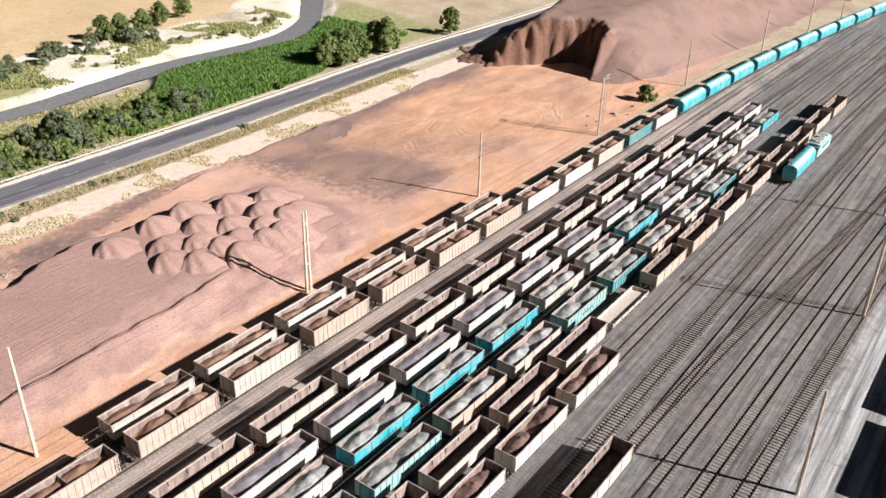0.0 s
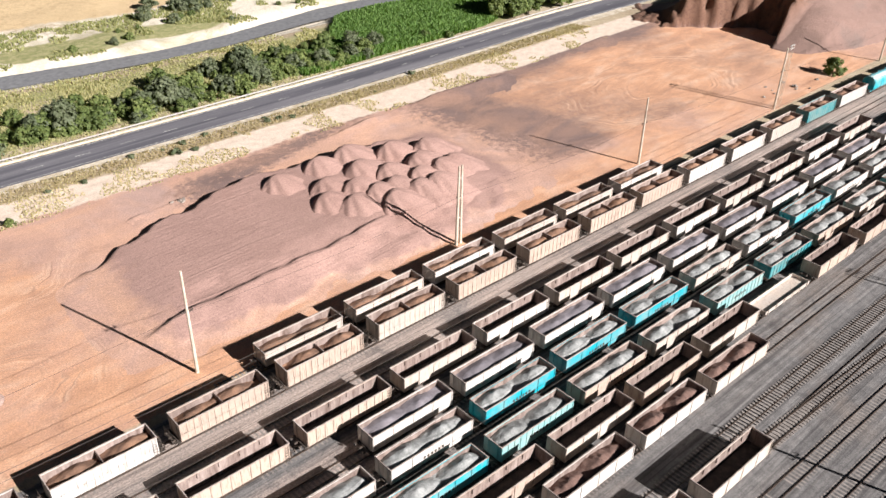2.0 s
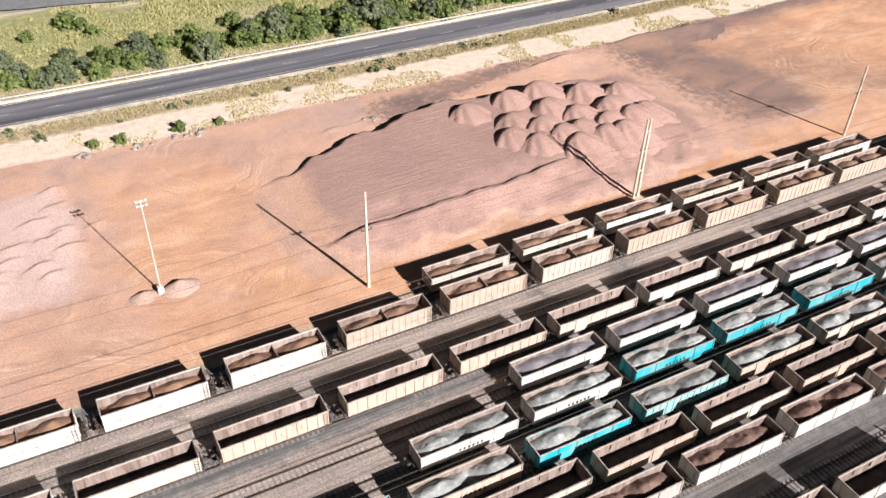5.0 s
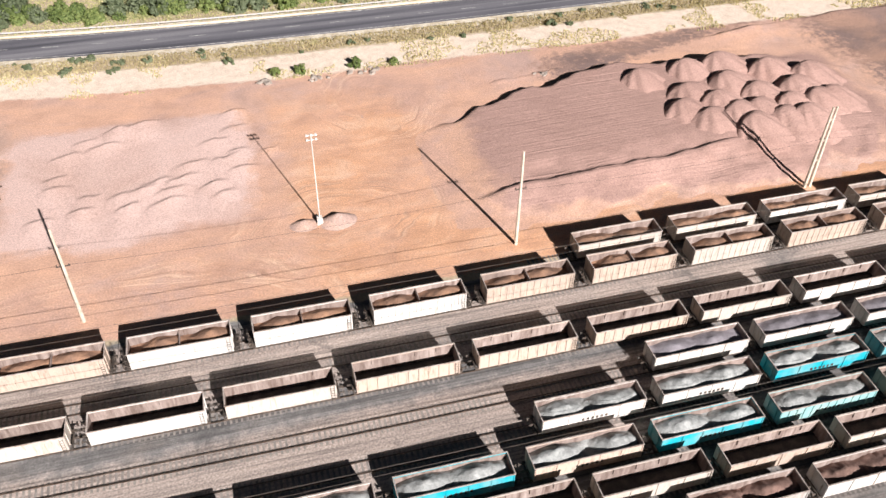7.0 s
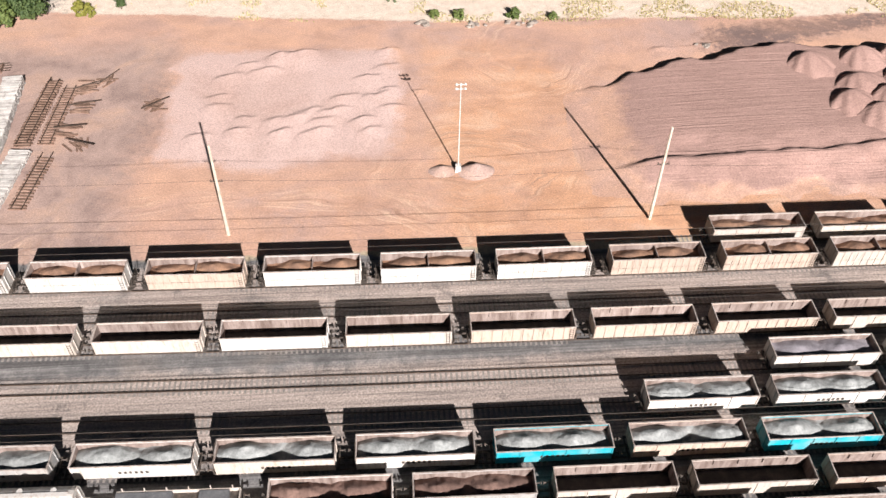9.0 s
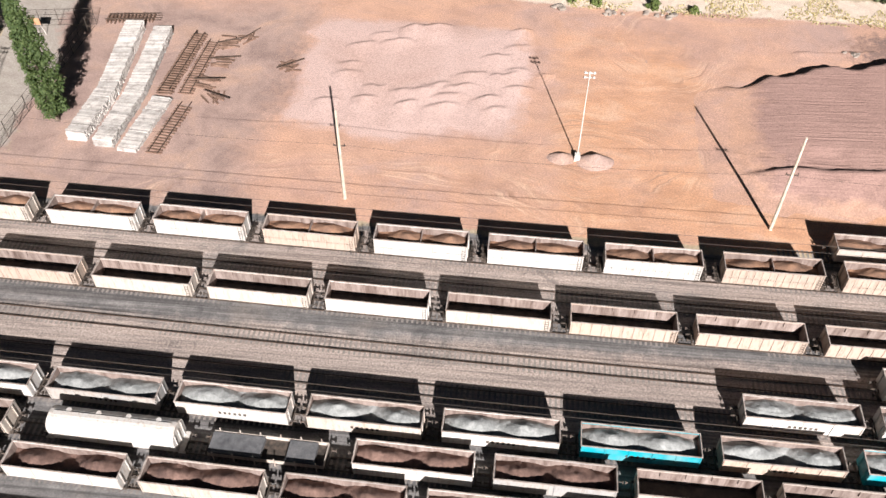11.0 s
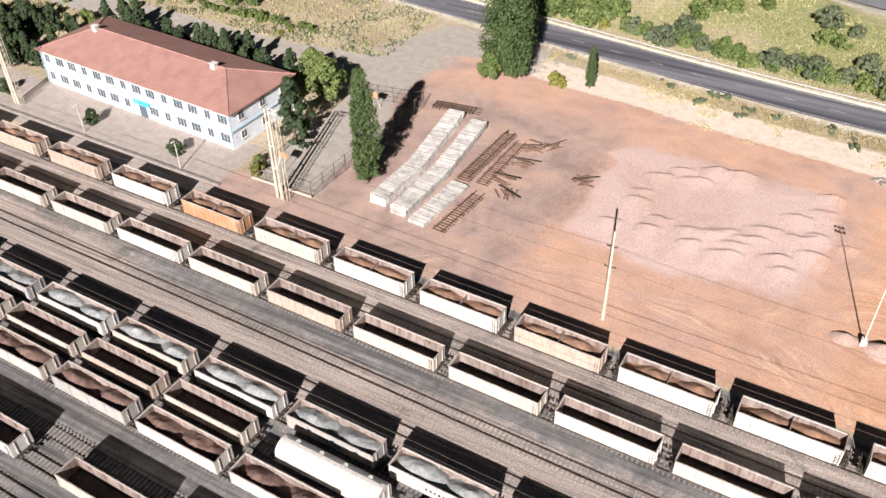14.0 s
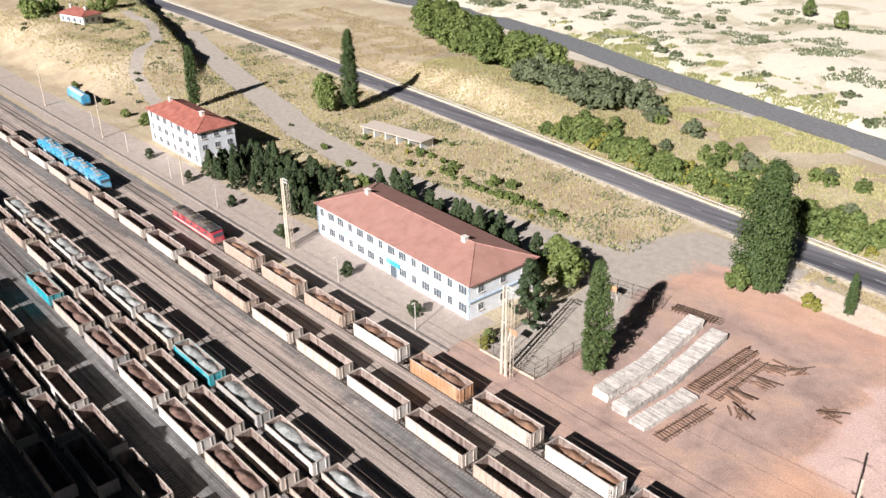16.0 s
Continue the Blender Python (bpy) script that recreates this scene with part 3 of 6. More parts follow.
# river
wm, wnt, wb = begin("river_water", 0.06)
wn1 = noise_out(wnt, world_pos(wnt), 0.8, 4, 0.6)
wnt.links.new(ramp(wnt, wn1, [(0.3, (0.18, 0.178, 0.18)), (0.7, (0.265, 0.264, 0.268))]), wb.inputs["Base Color"])
bump(wnt, wb, wn1, 0.15, 0.1)
xs = np.arange(-900, 420, 3.0)
water = Mesh()
water.add([(x, float(river_mid(x)) + s * float(river_half(x)) * (1.2 + 0.35 * float(vnoise(np.array([x]), np.array([40.0 * s]), 9)[0])), -1.05) for x in xs for s in (-1, 1)],
          [(2 * i, 2 * i + 2, 2 * i + 3, 2 * i + 1) for i in range(len(xs) - 1)])
tagged(new("river", water.data("river", wm)), "narrow muddy river between gravel banks", "river", kind="structure")

# ---- railway tracks ----
RAIL = [(-0.035, 0.06), (0.035, 0.06), (0.035, 0.2), (-0.035, 0.2)]
SPAN = dict(R0=(36, 150), T1=(-600, 520), R69=(-600, 330), R2=(-600, 330), R58=(-420, 330), R53=(-420, 330), R48=(-420, 330),
            R43=(-420, 330), R38=(-420, 330), R33=(-420, 330), R29=(-420, 330), R24=(-420, 330), R20=(-420, 330), R15=(-420, 330), R27=(72, 330))
sleeper_me = Mesh().box(0, 0, 0.03, 0.26, 2.5, 0.16).data("sleeper", M["sleeper"])
NEAR = dict(R58=(-30, 2), R33=(90, 98))
for key, (a, b_) in SPAN.items():
    tr = tagged(new("railway_track"), "worn steel rails on sleepers in dusty ballast", "railway track", "tracks of the yard", "structure")
    xs = np.arange(a, b_ + 1, 6.0)
    for o in (-0.75, 0.75):
        part("rail", Mesh().sweep([(p + o, h) for p, h in RAIL], [(x, float(track_y(key, x)), 0) for x in xs]), M["steel"], tr)
    rest = Mesh()
    near = NEAR.get(key, (0, 0))
    sz = 0.03 if key in ("R33", "R27", "R15") else -0.065
    for x in np.arange(max(a, -330), min(b_, 330), 0.62):
        y = float(track_y(key, x))
        if near[0] < x < near[1]:
            part("sleeper", sleeper_me, None, tr).location = (x, y, sz - 0.03)
        else:
            sunk = sz + 0.16 * float(vnoise(x, y * 3, 14, 2))
            rest.box(x, y, sunk, 0.26, 2.5, 0.16)
    tagged(part("sleepers", rest, M["sleeper"], tr), kind="stuff")


# ---- wagons ----
def bogie_parts(w, xs, z=0.2, wheels=False):
    fr = Mesh()
    for s in (-1, 1):
        fr.box(0, s * 1.0, z + 0.5, 2.6, 0.12, 0.26)
        fr.box(-0.9, s * 1.02, z + 0.42, 0.3, 0.2, 0.34)
        fr.box(0.9, s * 1.02, z + 0.42, 0.3, 0.2, 0.34)
    fr.box(0, 0, z + 0.55, 0.5, 2.0, 0.3)
    ws = Mesh()
    for s in (-1, 1):
        ws.tube((0, s * 0.68, z + 0.46), (0, s * 0.81, z + 0.46), 0.46, n=14)
    ws.tube((0, -1.0, z + 0.46), (0, 1.0, z + 0.46), 0.08, n=6)
    if not wheels:
        for d in (-0.9, 0.9):
            fr.add([(p[0] + d, p[1], p[2]) for p in ws.v], ws.f)
    fr_me = fr.data("bogie", M["iron"])
    ws_me = ws.data("wheelset", M["iron"])
    for x in xs:
        bg = part("bogie", fr_me, None, w)
        bg.location = (x, 0, 0)
        for d in (-0.9, 0.9) if wheels else ():
            part("wheelset", ws_me, None, bg).location = (d, 0, 0)


def buffers(w, half, z=1.25):
    """A buffer beam at each end, with its two buffers and the draw hook."""
    b = Mesh().box(0.02, 0, z, 0.1, 2.3, 0.3).box(0.3, 0, z - 0.05, 0.6, 0.14, 0.2)
    for y in (-0.88, 0.88):
        b.tube((0, y, z), (0.5, y, z), 0.09, n=6)
        b.tube((0.5, y, z), (0.6, y, z), 0.22, n=8)
    me = b.data("buffer_beam", M["iron"])
    for s in (-1, 1):
        part("buffer_beam", me, None, w).matrix_local = pose(s * half, 0, 0, 0, 0, 0 if s > 0 else 180)


SHARED = {}


def gondola(colour, label, top=3.3, ribs=8, half=6.15, low=1.25, rib_depth=0.09, lining="rust", braces=True, wheels=False):
    """Open bogie wagon: walls with thickness, outside ribs, rim, inner lining and braces, running gear."""
    w = thing("open_wagon", label, "freight wagon")
    wy, th, h = 1.4, 0.07, top - low
    mid = (top + low) / 2
    body = Mesh()
    for s in (-1, 1):
        body.box(0, s * (wy - th / 2), mid, 2 * half, th, h)
        body.box(s * (half - th / 2), 0, mid, th, 2 * (wy - th), h)
        for y in (-0.75, 0.75):
            body.box(s * (half + 0.045), y, mid - 0.04, 0.09, 0.13, h)
    body.box(0, 0, low - 0.06, 2 * half, 2 * wy, 0.12)
    part("body", body, M[colour], w)
    lin = Mesh()
    for s in (-1, 1):
        lin.box(0, s * (wy - th - 0.012), mid - 0.05, 2 * half - 2 * th, 0.02, h - 0.1)
        lin.box(s * (half - th - 0.012), 0, mid - 0.05, 0.02, 2 * (wy - th) - 0.06, h - 0.1)
    part("lining", lin, M[lining], w, "rusty dented inner lining")
    rim = Mesh()
    for s in (-1, 1):
        rim.box(0, s * (wy + 0.005), top + 0.03, 2 * half + 0.12, 0.11, 0.1)
        rim.box(s * (half + 0.005), 0, top + 0.03, 0.11, 2 * wy - 0.11, 0.1)
    part("rim", rim, M["rim"], w, "dusty worn top rim")
    key = (top, low, rib_depth)
    if key not in SHARED:
        SHARED[key] = (Mesh().box(0, 0, mid - 0.04, 0.13, rib_depth, h + 0.02, taper=0.85), Mesh().box(0, 0, top - 0.35, 0.06, 0.16, 0.7, taper=0.6))
    rib_me = SHARED[key][0].data("side_rib", M[colour])
    for s in (-1, 1):
        for i in range(ribs):
            x = -half + 0.1 + (2 * half - 0.2) * i / (ribs - 1)
            part("side_rib", rib_me, None, w).location = (x, s * (wy + rib_depth / 2), 0)
    if braces:
        br_me = SHARED[key][1].data("inner_brace", M[lining])
        for s in (-1, 1):
            for x in (-0.62 * half, -0.2 * half, 0.22 * half, 0.64 * half):
                part("inner_brace", br_me, None, w).location = (x, s * (wy - th - 0.1), 0)
    sole = Mesh()
    for s in (-1, 1):
        sole.box(0, s * 1.2, low - 0.27, 2 * half + 0.5, 0.14, 0.3)
        sole.box(s * (half + 0.28), 0, low - 0.2, 0.12, 2.5, 0.36)
    sole.box(0, 0, low - 0.3, 2 * half, 0.4, 0.34)
    part("floor", Mesh().box(0, 0, low + 0.012, 2 * half - 2 * th, 2 * wy - 2 * th, 0.03), M["shade_floor"], w, "floor blackened for the shade inside the wagon") if braces else None
    part("underframe", sole, M["iron"], w)
    lad = Mesh()
    for dx in (-0.2, 0.2):
        lad.box(half - 0.4 + dx, -wy - 0.14, mid - 0.3, 0.035, 0.035, h + 0.5)
    for k in range(6):
        lad.box(half - 0.4, -wy - 0.14, low - 0.3 + k * 0.4, 0.4, 0.03, 0.03)
    if braces or wheels:
        part("ladder", lad, M["iron"], w)
    bogie_parts(w, (-half + 1.9, half - 1.9), wheels=wheels)
    buffers(w, half + 0.34)
    return w


def hopper_open(colour, label):
    """Taller open ore hopper with close ribs, a middle partition, sloped chutes below and railed end platforms."""
    w = gondola(colour, label, top=3.6, ribs=14, half=5.95, low=1.15, rib_depth=0.07, braces=False, wheels=True)
    w.name = "ore_wagon"
    part("partition", Mesh().box(0, 0, 2.3, 0.12, 2.64, 2.2), M["rust"], w)
    ch = Mesh()
    for s in (-1, 1):
        ch.add([(s * 4.2, -1.36, 1.1), (s * 0.3, -1.36, 1.1), (s * 0.3, 1.36, 1.1), (s * 4.2, 1.36, 1.1),
                (s * 2.8, -0.9, 0.55), (s * 1.6, -0.9, 0.55), (s * 1.6, 0.9, 0.55), (s * 2.8, 0.9, 0.55)],
               [(0, 1, 2, 3), (7, 6, 5, 4), (0, 4, 5, 1), (1, 5, 6, 2), (2, 6, 7, 3), (3, 7, 4, 0)])
    part("discharge_chute", ch, M[colour], w)
    for s in (-1, 1):
        sk = Mesh().box(0, s * 1.33, 1.02, 11.4, 0.05, 0.08)
        for i in range(9):
            sk.box(-5.2 + 1.3 * i, s * 1.34, 0.85, 0.4, 0.07, 0.3)
        part("door_latch_bar", sk, M["iron"], w)
        pl = Mesh().box(s * 6.35, 0, 1.12, 0.75, 2.7, 0.06)
        for y in (-1.3, 0, 1.3):
            pl.tube((s * 6.68, y, 1.1), (s * 6.68, y, 2.2), 0.03, n=5)
        for z in (1.65, 2.2):
            pl.tube((s * 6.68, -1.3, z), (s * 6.68, 1.3, z), 0.03, n=5)
        part("end_platform", pl, M["iron"], w)
    return w


def arc_body(half, wy, low, spring, top, n=10):
    """Body section with a rounded roof."""
    sec = [(-wy * 0.8, low), (-wy, low + 0.45)]
    for i in range(n + 1):
        a = math.pi * i / n
        sec.append((-wy * math.cos(a), spring + (top - spring) * math.sin(a)))
    sec += [(wy, low + 0.45), (wy * 0.8, low)]
    m = Mesh()
    k = len(sec)
    for x in (-half, half):
        m.add([(x, y, z) for y, z in sec], [])
    m.f += [(j, (j + 1) % k, k + (j + 1) % k, k + j) for j in range(k)]
    m.f += [tuple(range(k - 1, -1, -1)), tuple(range(k, 2 * k))]
    return m


def covered_wagon(colour, label, half=7.0, bands=True):
    w = thing("covered_wagon", label, "freight wagon")
    part("body", arc_body(half, 1.45, 1.0, 2.95, 4.15), M[colour], w)
    # roof skin in a paler colour than the body below
    rf = Mesh()
    sec = [(math.cos(math.pi * i / 8) * 1.4, 3.03 + 1.17 * math.sin(math.pi * i / 8)) for i in range(1, 8)]
    for x in (-half + 0.05, half - 0.05):
        rf.add([(x, y, z) for y, z in sec], [])
    rf.f += [(j, j + 1, 8 + j, 7 + j) for j in range(6)]
    part("roof_skin", rf, M["roof_cyan" if colour == "cyan" else "white"], w, "roof in a paler colour than the body")
    if bands:
        rib = arc_body(0.05, 1.5, 1.0, 2.97, 4.2).data("roof_band", M[colour])
        for i in range(5):
            part("roof_band", rib, None, w).location = (-half + 0.3 + (2 * half - 0.6) * i / 4, 0, 0)
    end = Mesh().box(0.4, 0, 1.05, 0.8, 2.6, 0.08)
    for y in (-0.9, 0, 0.9):
        end.box(0.05, y, 2.3, 0.1, 0.12, 2.44)
    end_me = end.data("end_frame", M[colour])
    for s in (-1, 1):
        part("end_frame", end_me, None, w).matrix_local = pose(s * half, 0, 0, 0, 0, 0 if s > 0 else 180)
    walk_ = Mesh().box(0, 0, 4.24, 2 * half - 1, 0.5, 0.04)
    for i in range(4):
        walk_.tube((-half + 2 + i * (2 * half - 4) / 3, 0.5, 4.02), (-half + 2 + i * (2 * half - 4) / 3, 0.5, 4.2), 0.3, n=10)
    part("roof_walkway", walk_, M[colour], w)
    part("underframe", Mesh().box(0, 0, 0.95, 2 * half, 2.3, 0.25), M["iron"], w)
    bogie_parts(w, (-half + 2.0, half - 2.0))
    buffers(w, half + 0.75)
    return w


def flat_wagon(label, sides):
    w = thing("flat_wagon", label, "freight wagon")
    half = 6.2
    part("deck", Mesh().box(0, 0, 1.25, 2 * half, 2.7, 0.12), M["cream" if not sides else "iron"], w, "dusty planked deck")
    side = Mesh().box(0, 0, 1.6, 2 * half, 0.06, 0.55)
    me = side.data("drop_side", M["cream"])
    for s in (-1, 1):
        part("drop_side", me, None, w).location = (0, s * 1.37, 0)
    end_me = Mesh().box(0, 0, 1.6, 0.06, 2.6, 0.55).data("end_board", M["cream"])
    for s in (-1, 1):
        part("end_board", end_me, None, w).location = (s * (half - 0.05), 0, 0)
    st = Mesh().box(0, 0, 1.55, 0.1, 0.1, 0.9 if not sides else 1.5).data("stanchion", M["cream"])
    for s in (-1, 1):
        for i in range(6):
            part("stanchion", st, None, w).location = (-half + 0.6 + i * 2.2, s * 1.46, 0)
    if sides:
        # two low boxes stand in for the long dark deck panel
        for x in (-3.4, 3.6):
            part("crate", Mesh().box(x, 0, 1.62, 5.6 if x < 0 else 3.0, 2.4, 0.6), M["deck_grey"], w)
    part("underframe", Mesh().box(0, 0, 1.0, 2 * half, 2.2, 0.34), M["iron"], w)
    bogie_parts(w, (-half + 1.9, half - 1.9))
    buffers(w, half + 0.3)
    return w


def load_mesh(name, material, top, half, seed, amp, flat=0.45, ribs=False, lobes=2):
    """Tipped bulk load in a wagon: a low bed with peaks under the tipping points."""
    rng = random.Random(seed)
    nx, ny = 61, 15
    xs, ys = np.linspace(-half, half, nx), np.linspace(-1.3, 1.3, ny)
    gx_, gy_ = np.meshgrid(xs, ys)
    z = np.full(gx_.shape, 0.0)
    for k in range(lobes):
        c = (-half + (k + 0.5) * 2 * half / lobes) + rng.uniform(-0.9, 0.9)
        sx = half / lobes * rng.uniform(1.0, 1.35)
        r = np.sqrt(((gx_ - c) / sx) ** 2 + ((gy_ - rng.uniform(-0.15, 0.15)) / 1.9) ** 2)
        z = np.maximum(z, np.clip(1 - r, 0, 1) ** 0.85 * amp * rng.uniform(0.85, 1.1))
    z = z + vnoise(gx_ + seed * 31, gy_ + seed * 17, 1.6) * 0.5 * amp + vnoise(gx_ * 3 + seed, gy_ * 3, 1.1) * 0.12 * amp
    if ribs:
        z = z + 0.045 * np.sin(gx_ * 2 * math.pi / 0.75 + gy_ * 0.8) * step(0.12, 0.5, z)
    return grid_mesh(name, xs, ys, z + top - flat - amp * 0.75, M[material])


HEADING = lambda f, x: math.degrees(math.atan(float(f(x + 6) - f(x - 6)) / 12))


def on_track(key, x):
    f = main_bend if key in ("T1", "R0") else yard_bend
    return pose(x, float(track_y(key, x)), 0, 0, 0, HEADING(f, x))


PROTO = {}
LABEL = dict(white="white", cream="cream", tan="faded tan", orange="faded orange", grey="grey", cyan="bright cyan", teal="dark teal", pale_cyan="pale turquoise")
FILL = dict(stone_load="grey stone", violet_load="violet grey gravel", brown_load="dark brown ore", ore_load="rust brown ore", none="")
LOADS = {}
_count = [0]


def wagon(key, x, style, colour, fill="none", ribs=5):
    kid = (style, colour, fill != "none", fill, ribs)
    row = "wagons standing in the rail yard"
    m = on_track(key, x)
    if kid not in PROTO:
        state = "loaded with " + FILL[fill] if fill != "none" else "standing empty on the track"
        if style == "gondola":
            w = gondola(colour, f"weathered {LABEL[colour]} open freight wagon {state}", ribs=ribs, braces=fill == "none")
        elif style == "hopper":
            w = hopper_open(colour, f"ribbed {LABEL[colour]} ore hopper wagon {state}")
        elif style == "covered":
            w = covered_wagon(colour, f"{LABEL[colour]} covered wagon with a rounded roof", 7.0 if colour == "cyan" else 6.9)
        elif style == "flat":
            w = flat_wagon("pale flat wagon with low drop sides", False)
        else:
            w = flat_wagon("low flat wagon with stanchions and low dark grey deck panels", True)
        if style == "gondola" and fill == "stone_load":
            mk = Mesh()
            for i in range(6):
                mk.box(-1.3 + i * 0.55, -1.409, 2.1, 0.3, 0.012, 0.42)
            tagged(part("painted_lettering", mk, M["iron"], w, "dark painted lettering bars"), kind="stuff")
        tagged(w, group=row)
        w.matrix_world = m
        PROTO[kid] = w
    else:
        w = copy_thing(PROTO[kid], m)
    if fill != "none":
        _count[0] += 1
        v = _count[0] % 4
        lk = (fill, style, v)
        if lk not in LOADS:
            top = 3.6 if style == "hopper" else 3.3
            half = 5.8 if style == "hopper" else 6.0
            amp = dict(stone_load=1.25, violet_load=0.85, brown_load=1.3, ore_load=1.15)[fill]
            flat = dict(stone_load=0.05, violet_load=0.2, brown_load=0.25, ore_load=0.3)[fill]
            LOADS[lk] = load_mesh("bulk_load", fill, top, half, 3 + v + 10 * len(LOADS), amp, flat, fill == "brown_load")
        ob = new("bulk_load", LOADS[lk])
        ob.matrix_world = m
        tagged(ob, f"tipped heap of {FILL[fill]} inside an open wagon", "bulk load", "loads in the wagons")
    return w


# train on the outer track: red locomotive, ore hoppers, then covered wagons
T1_LINE = [(-143.7, "tan"), (-128.6, "tan"), (-113.6, "tan"), (-98.3, "white"), (-83.0, "orange"), (-68.3, "cream"), (-53.6, "white"), (-39.1, "white"), (-24.6, "tan"), (-10.2, "white"),
           (4.3, "white"), (18.9, "white"), (33.5, "tan"), (48.1, "tan"), (62.6, "cream"), (77.2, "tan"), (92.0, "tan"), (106.6, "tan"), (120.4, "tan"),
           (134.4, "white"), (148.6, "white"), (163.0, "cream"), (177.6, "teal"), (191.9, "white")]
for x, c in T1_LINE:
    wagon("T1", x, "hopper", c, "ore_load")
for i in range(14):
    wagon("T1", 208.4 + 16.6 * i, "covered", "cyan")
for i in range(6):
    wagon("R0", 48.3 + 14.55 * i, "gondola", "cream" if i % 3 != 2 else "white", "ore_load")
# empties
R2_X = [0.2 - 14.5 * i for i in range(18, -1, -1)] + [14.8, 29.4] + [44.1 + 14.36 * i for i in range(10)]
for i, x in enumerate(R2_X):
    c = "tan" if 10 < x < 46 else ("cream", "cream", "white", "cream", "tan")[i % 5] if x < 8 else ("cream", "cream", "white")[i % 3]
    wagon("R2", x, "gondola", c, ribs=11 if c == "tan" else 6)
for i in range(12):
    wagon("R58", 49.2 + 14.45 * i, "gondola", "white", "violet_load")
for i, c in enumerate("white white cyan cyan cyan cream white cyan white white cream white cyan".split()):
    wagon("R53", 33.2 + 14.4 * i, "gondola", c, "stone_load")
R48E = "cyan tan cyan pale_cyan tan cream pale_cyan teal tan cream teal tan".split()
for i, c in enumerate(R48E):
    wagon("R48", 15.8 + 14.42 * i, "gondola", c, "stone_load", 13 if c in ("pale_cyan", "teal") else 6)
for i in range(15):
    x = 1.3 - 14.45 * i
    wagon("R48", x, "gondola", "cyan" if i == 8 else ("white", "cream", "white", "grey")[i % 4] if i else "white", "stone_load")
for i in range(7):
    x = 7.0 + 14.35 * i
    wagon("R43", x, "gondola", ("grey", "cream", "cream", "tan", "cream", "tan", "cream")[i], "brown_load" if i < 1 else "none")
wagon("R43", -7.4, "gondola", "white", "brown_load")
wagon("R43", -22.8, "crates", "cream")
wagon("R43", -39.2, "covered", "white")
for i in range(12):
    wagon("R43", -57.1 - 14.4 * i, "gondola", ("cream", "tan", "cream", "cream")[i % 4])
wagon("R43", 107.6, "flat", "cream")
for i in range(8):
    wagon("R43", 122.6 + 15.1 * i, "gondola", ("tan", "tan", "cream", "tan")[i % 4])
for i in range(17):
    x = 87.3 - 14.45 * i
    wagon("R38", x, "gondola", "cyan" if i == 17 else ("cream", "white", "white", "grey")[i % 4], "brown_load")
wagon("R38", -158.5, "gondola", "cyan", "brown_load")
for i in range(7):
    wagon("R29", -79.6 - 14.2 * i, "gondola", ("white", "cream", "white")[i % 3])
for i in range(10):
    wagon("R29", 71.0 - 14.5 * i, "gondola", ("cream", "white", "cream")[i % 3])
for i in range(5):
    wagon("R24", -101.5 - 14.4 * i, "gondola", "grey")
for i in range(4):
    wagon("R20", -104.5 - 14.4 * i, "gondola", "grey")
wagon("R38", 182.5, "covered", "cyan")


# ---- locomotives ----
def locomotive(colour, label, half):
    w = thing("locomotive", label, "locomotive")
    body = Mesh().box(0, 0, 2.35, 2 * half, 2.9, 2.2)
    part("body", body, M[colour], w)
    for s in (-1, 1):
        cab = Mesh().add([(s * half, -1.45, 1.25), (s * half, 1.45, 1.25), (s * (half + 0.9), 1.3, 1.25), (s * (half + 0.9), -1.3, 1.25),
                          (s * half, -1.45, 3.45), (s * half, 1.45, 3.45), (s * (half + 0.25), 1.25, 3.35), (s * (half + 0.25), -1.25, 3.35)],
                         [(0, 1, 2, 3), (4, 7, 6, 5), (0, 3, 7, 4), (1, 5, 6, 2), (3, 2, 6, 7), (0, 4, 5, 1)])
        part("cab_nose", cab, M[colour], w)
        part("windscreen", Mesh().box(s * (half + 0.52), 0, 2.85, 0.1, 2.2, 0.7), M["glass"], w)
        part("stripe", Mesh().box(0, s * 1.46, 1.75, 2 * half - 0.4, 0.02, 0.35), M["white"], w, "white painted stripe")
        for i in range(5):
            part("side_window", Mesh().box(-half + 2.5 + i * (2 * half - 5) / 4, s * 1.46, 2.75, 1.1, 0.03, 0.5), M["glass"], w)
    dark = colour == "red"
    roof = arc_body(half - 0.1, 1.42, 3.3, 3.5, 3.95)
    part("roof", roof, M["roof_dark" if dark else colour], w, "dark sooty roof" if dark else "")
    for i in range(7):
        x = -half + 1.6 + i * (2 * half - 3.2) / 6
        part("roof_vent", Mesh().box(x, (-0.4, 0.35, 0.0)[i % 3], 4.0, 1.3, 1.1, 0.3), M["grey" if not dark else "iron"], w)
    part("underframe", Mesh().box(0, 0, 1.1, 2 * half + 0.8, 2.6, 0.35), M["iron"], w)
    part("fuel_tank", Mesh().box(0, 0, 0.72, 4.5, 2.2, 0.6), M["iron"], w)
    bogie_parts(w, (-half + 3.0, half - 3.0), wheels=True)
    buffers(w, half + 0.9, 1.1)
    return w


locomotive("red", "red diesel locomotive with a dark roof heading the ore train", 9.0).matrix_world = on_track("T1", -164.0)
blue_loco = locomotive("blue", "light blue diesel locomotive standing on a siding", 9.6)
blue_loco.matrix_world = on_track("R69", -212.5)
copy_thing(blue_loco, on_track("R69", -234.8))
locomotive("pale_cyan", "small faded green shunting locomotive behind a covered wagon", 4.6).matrix_world = on_track("R38", 196.8)

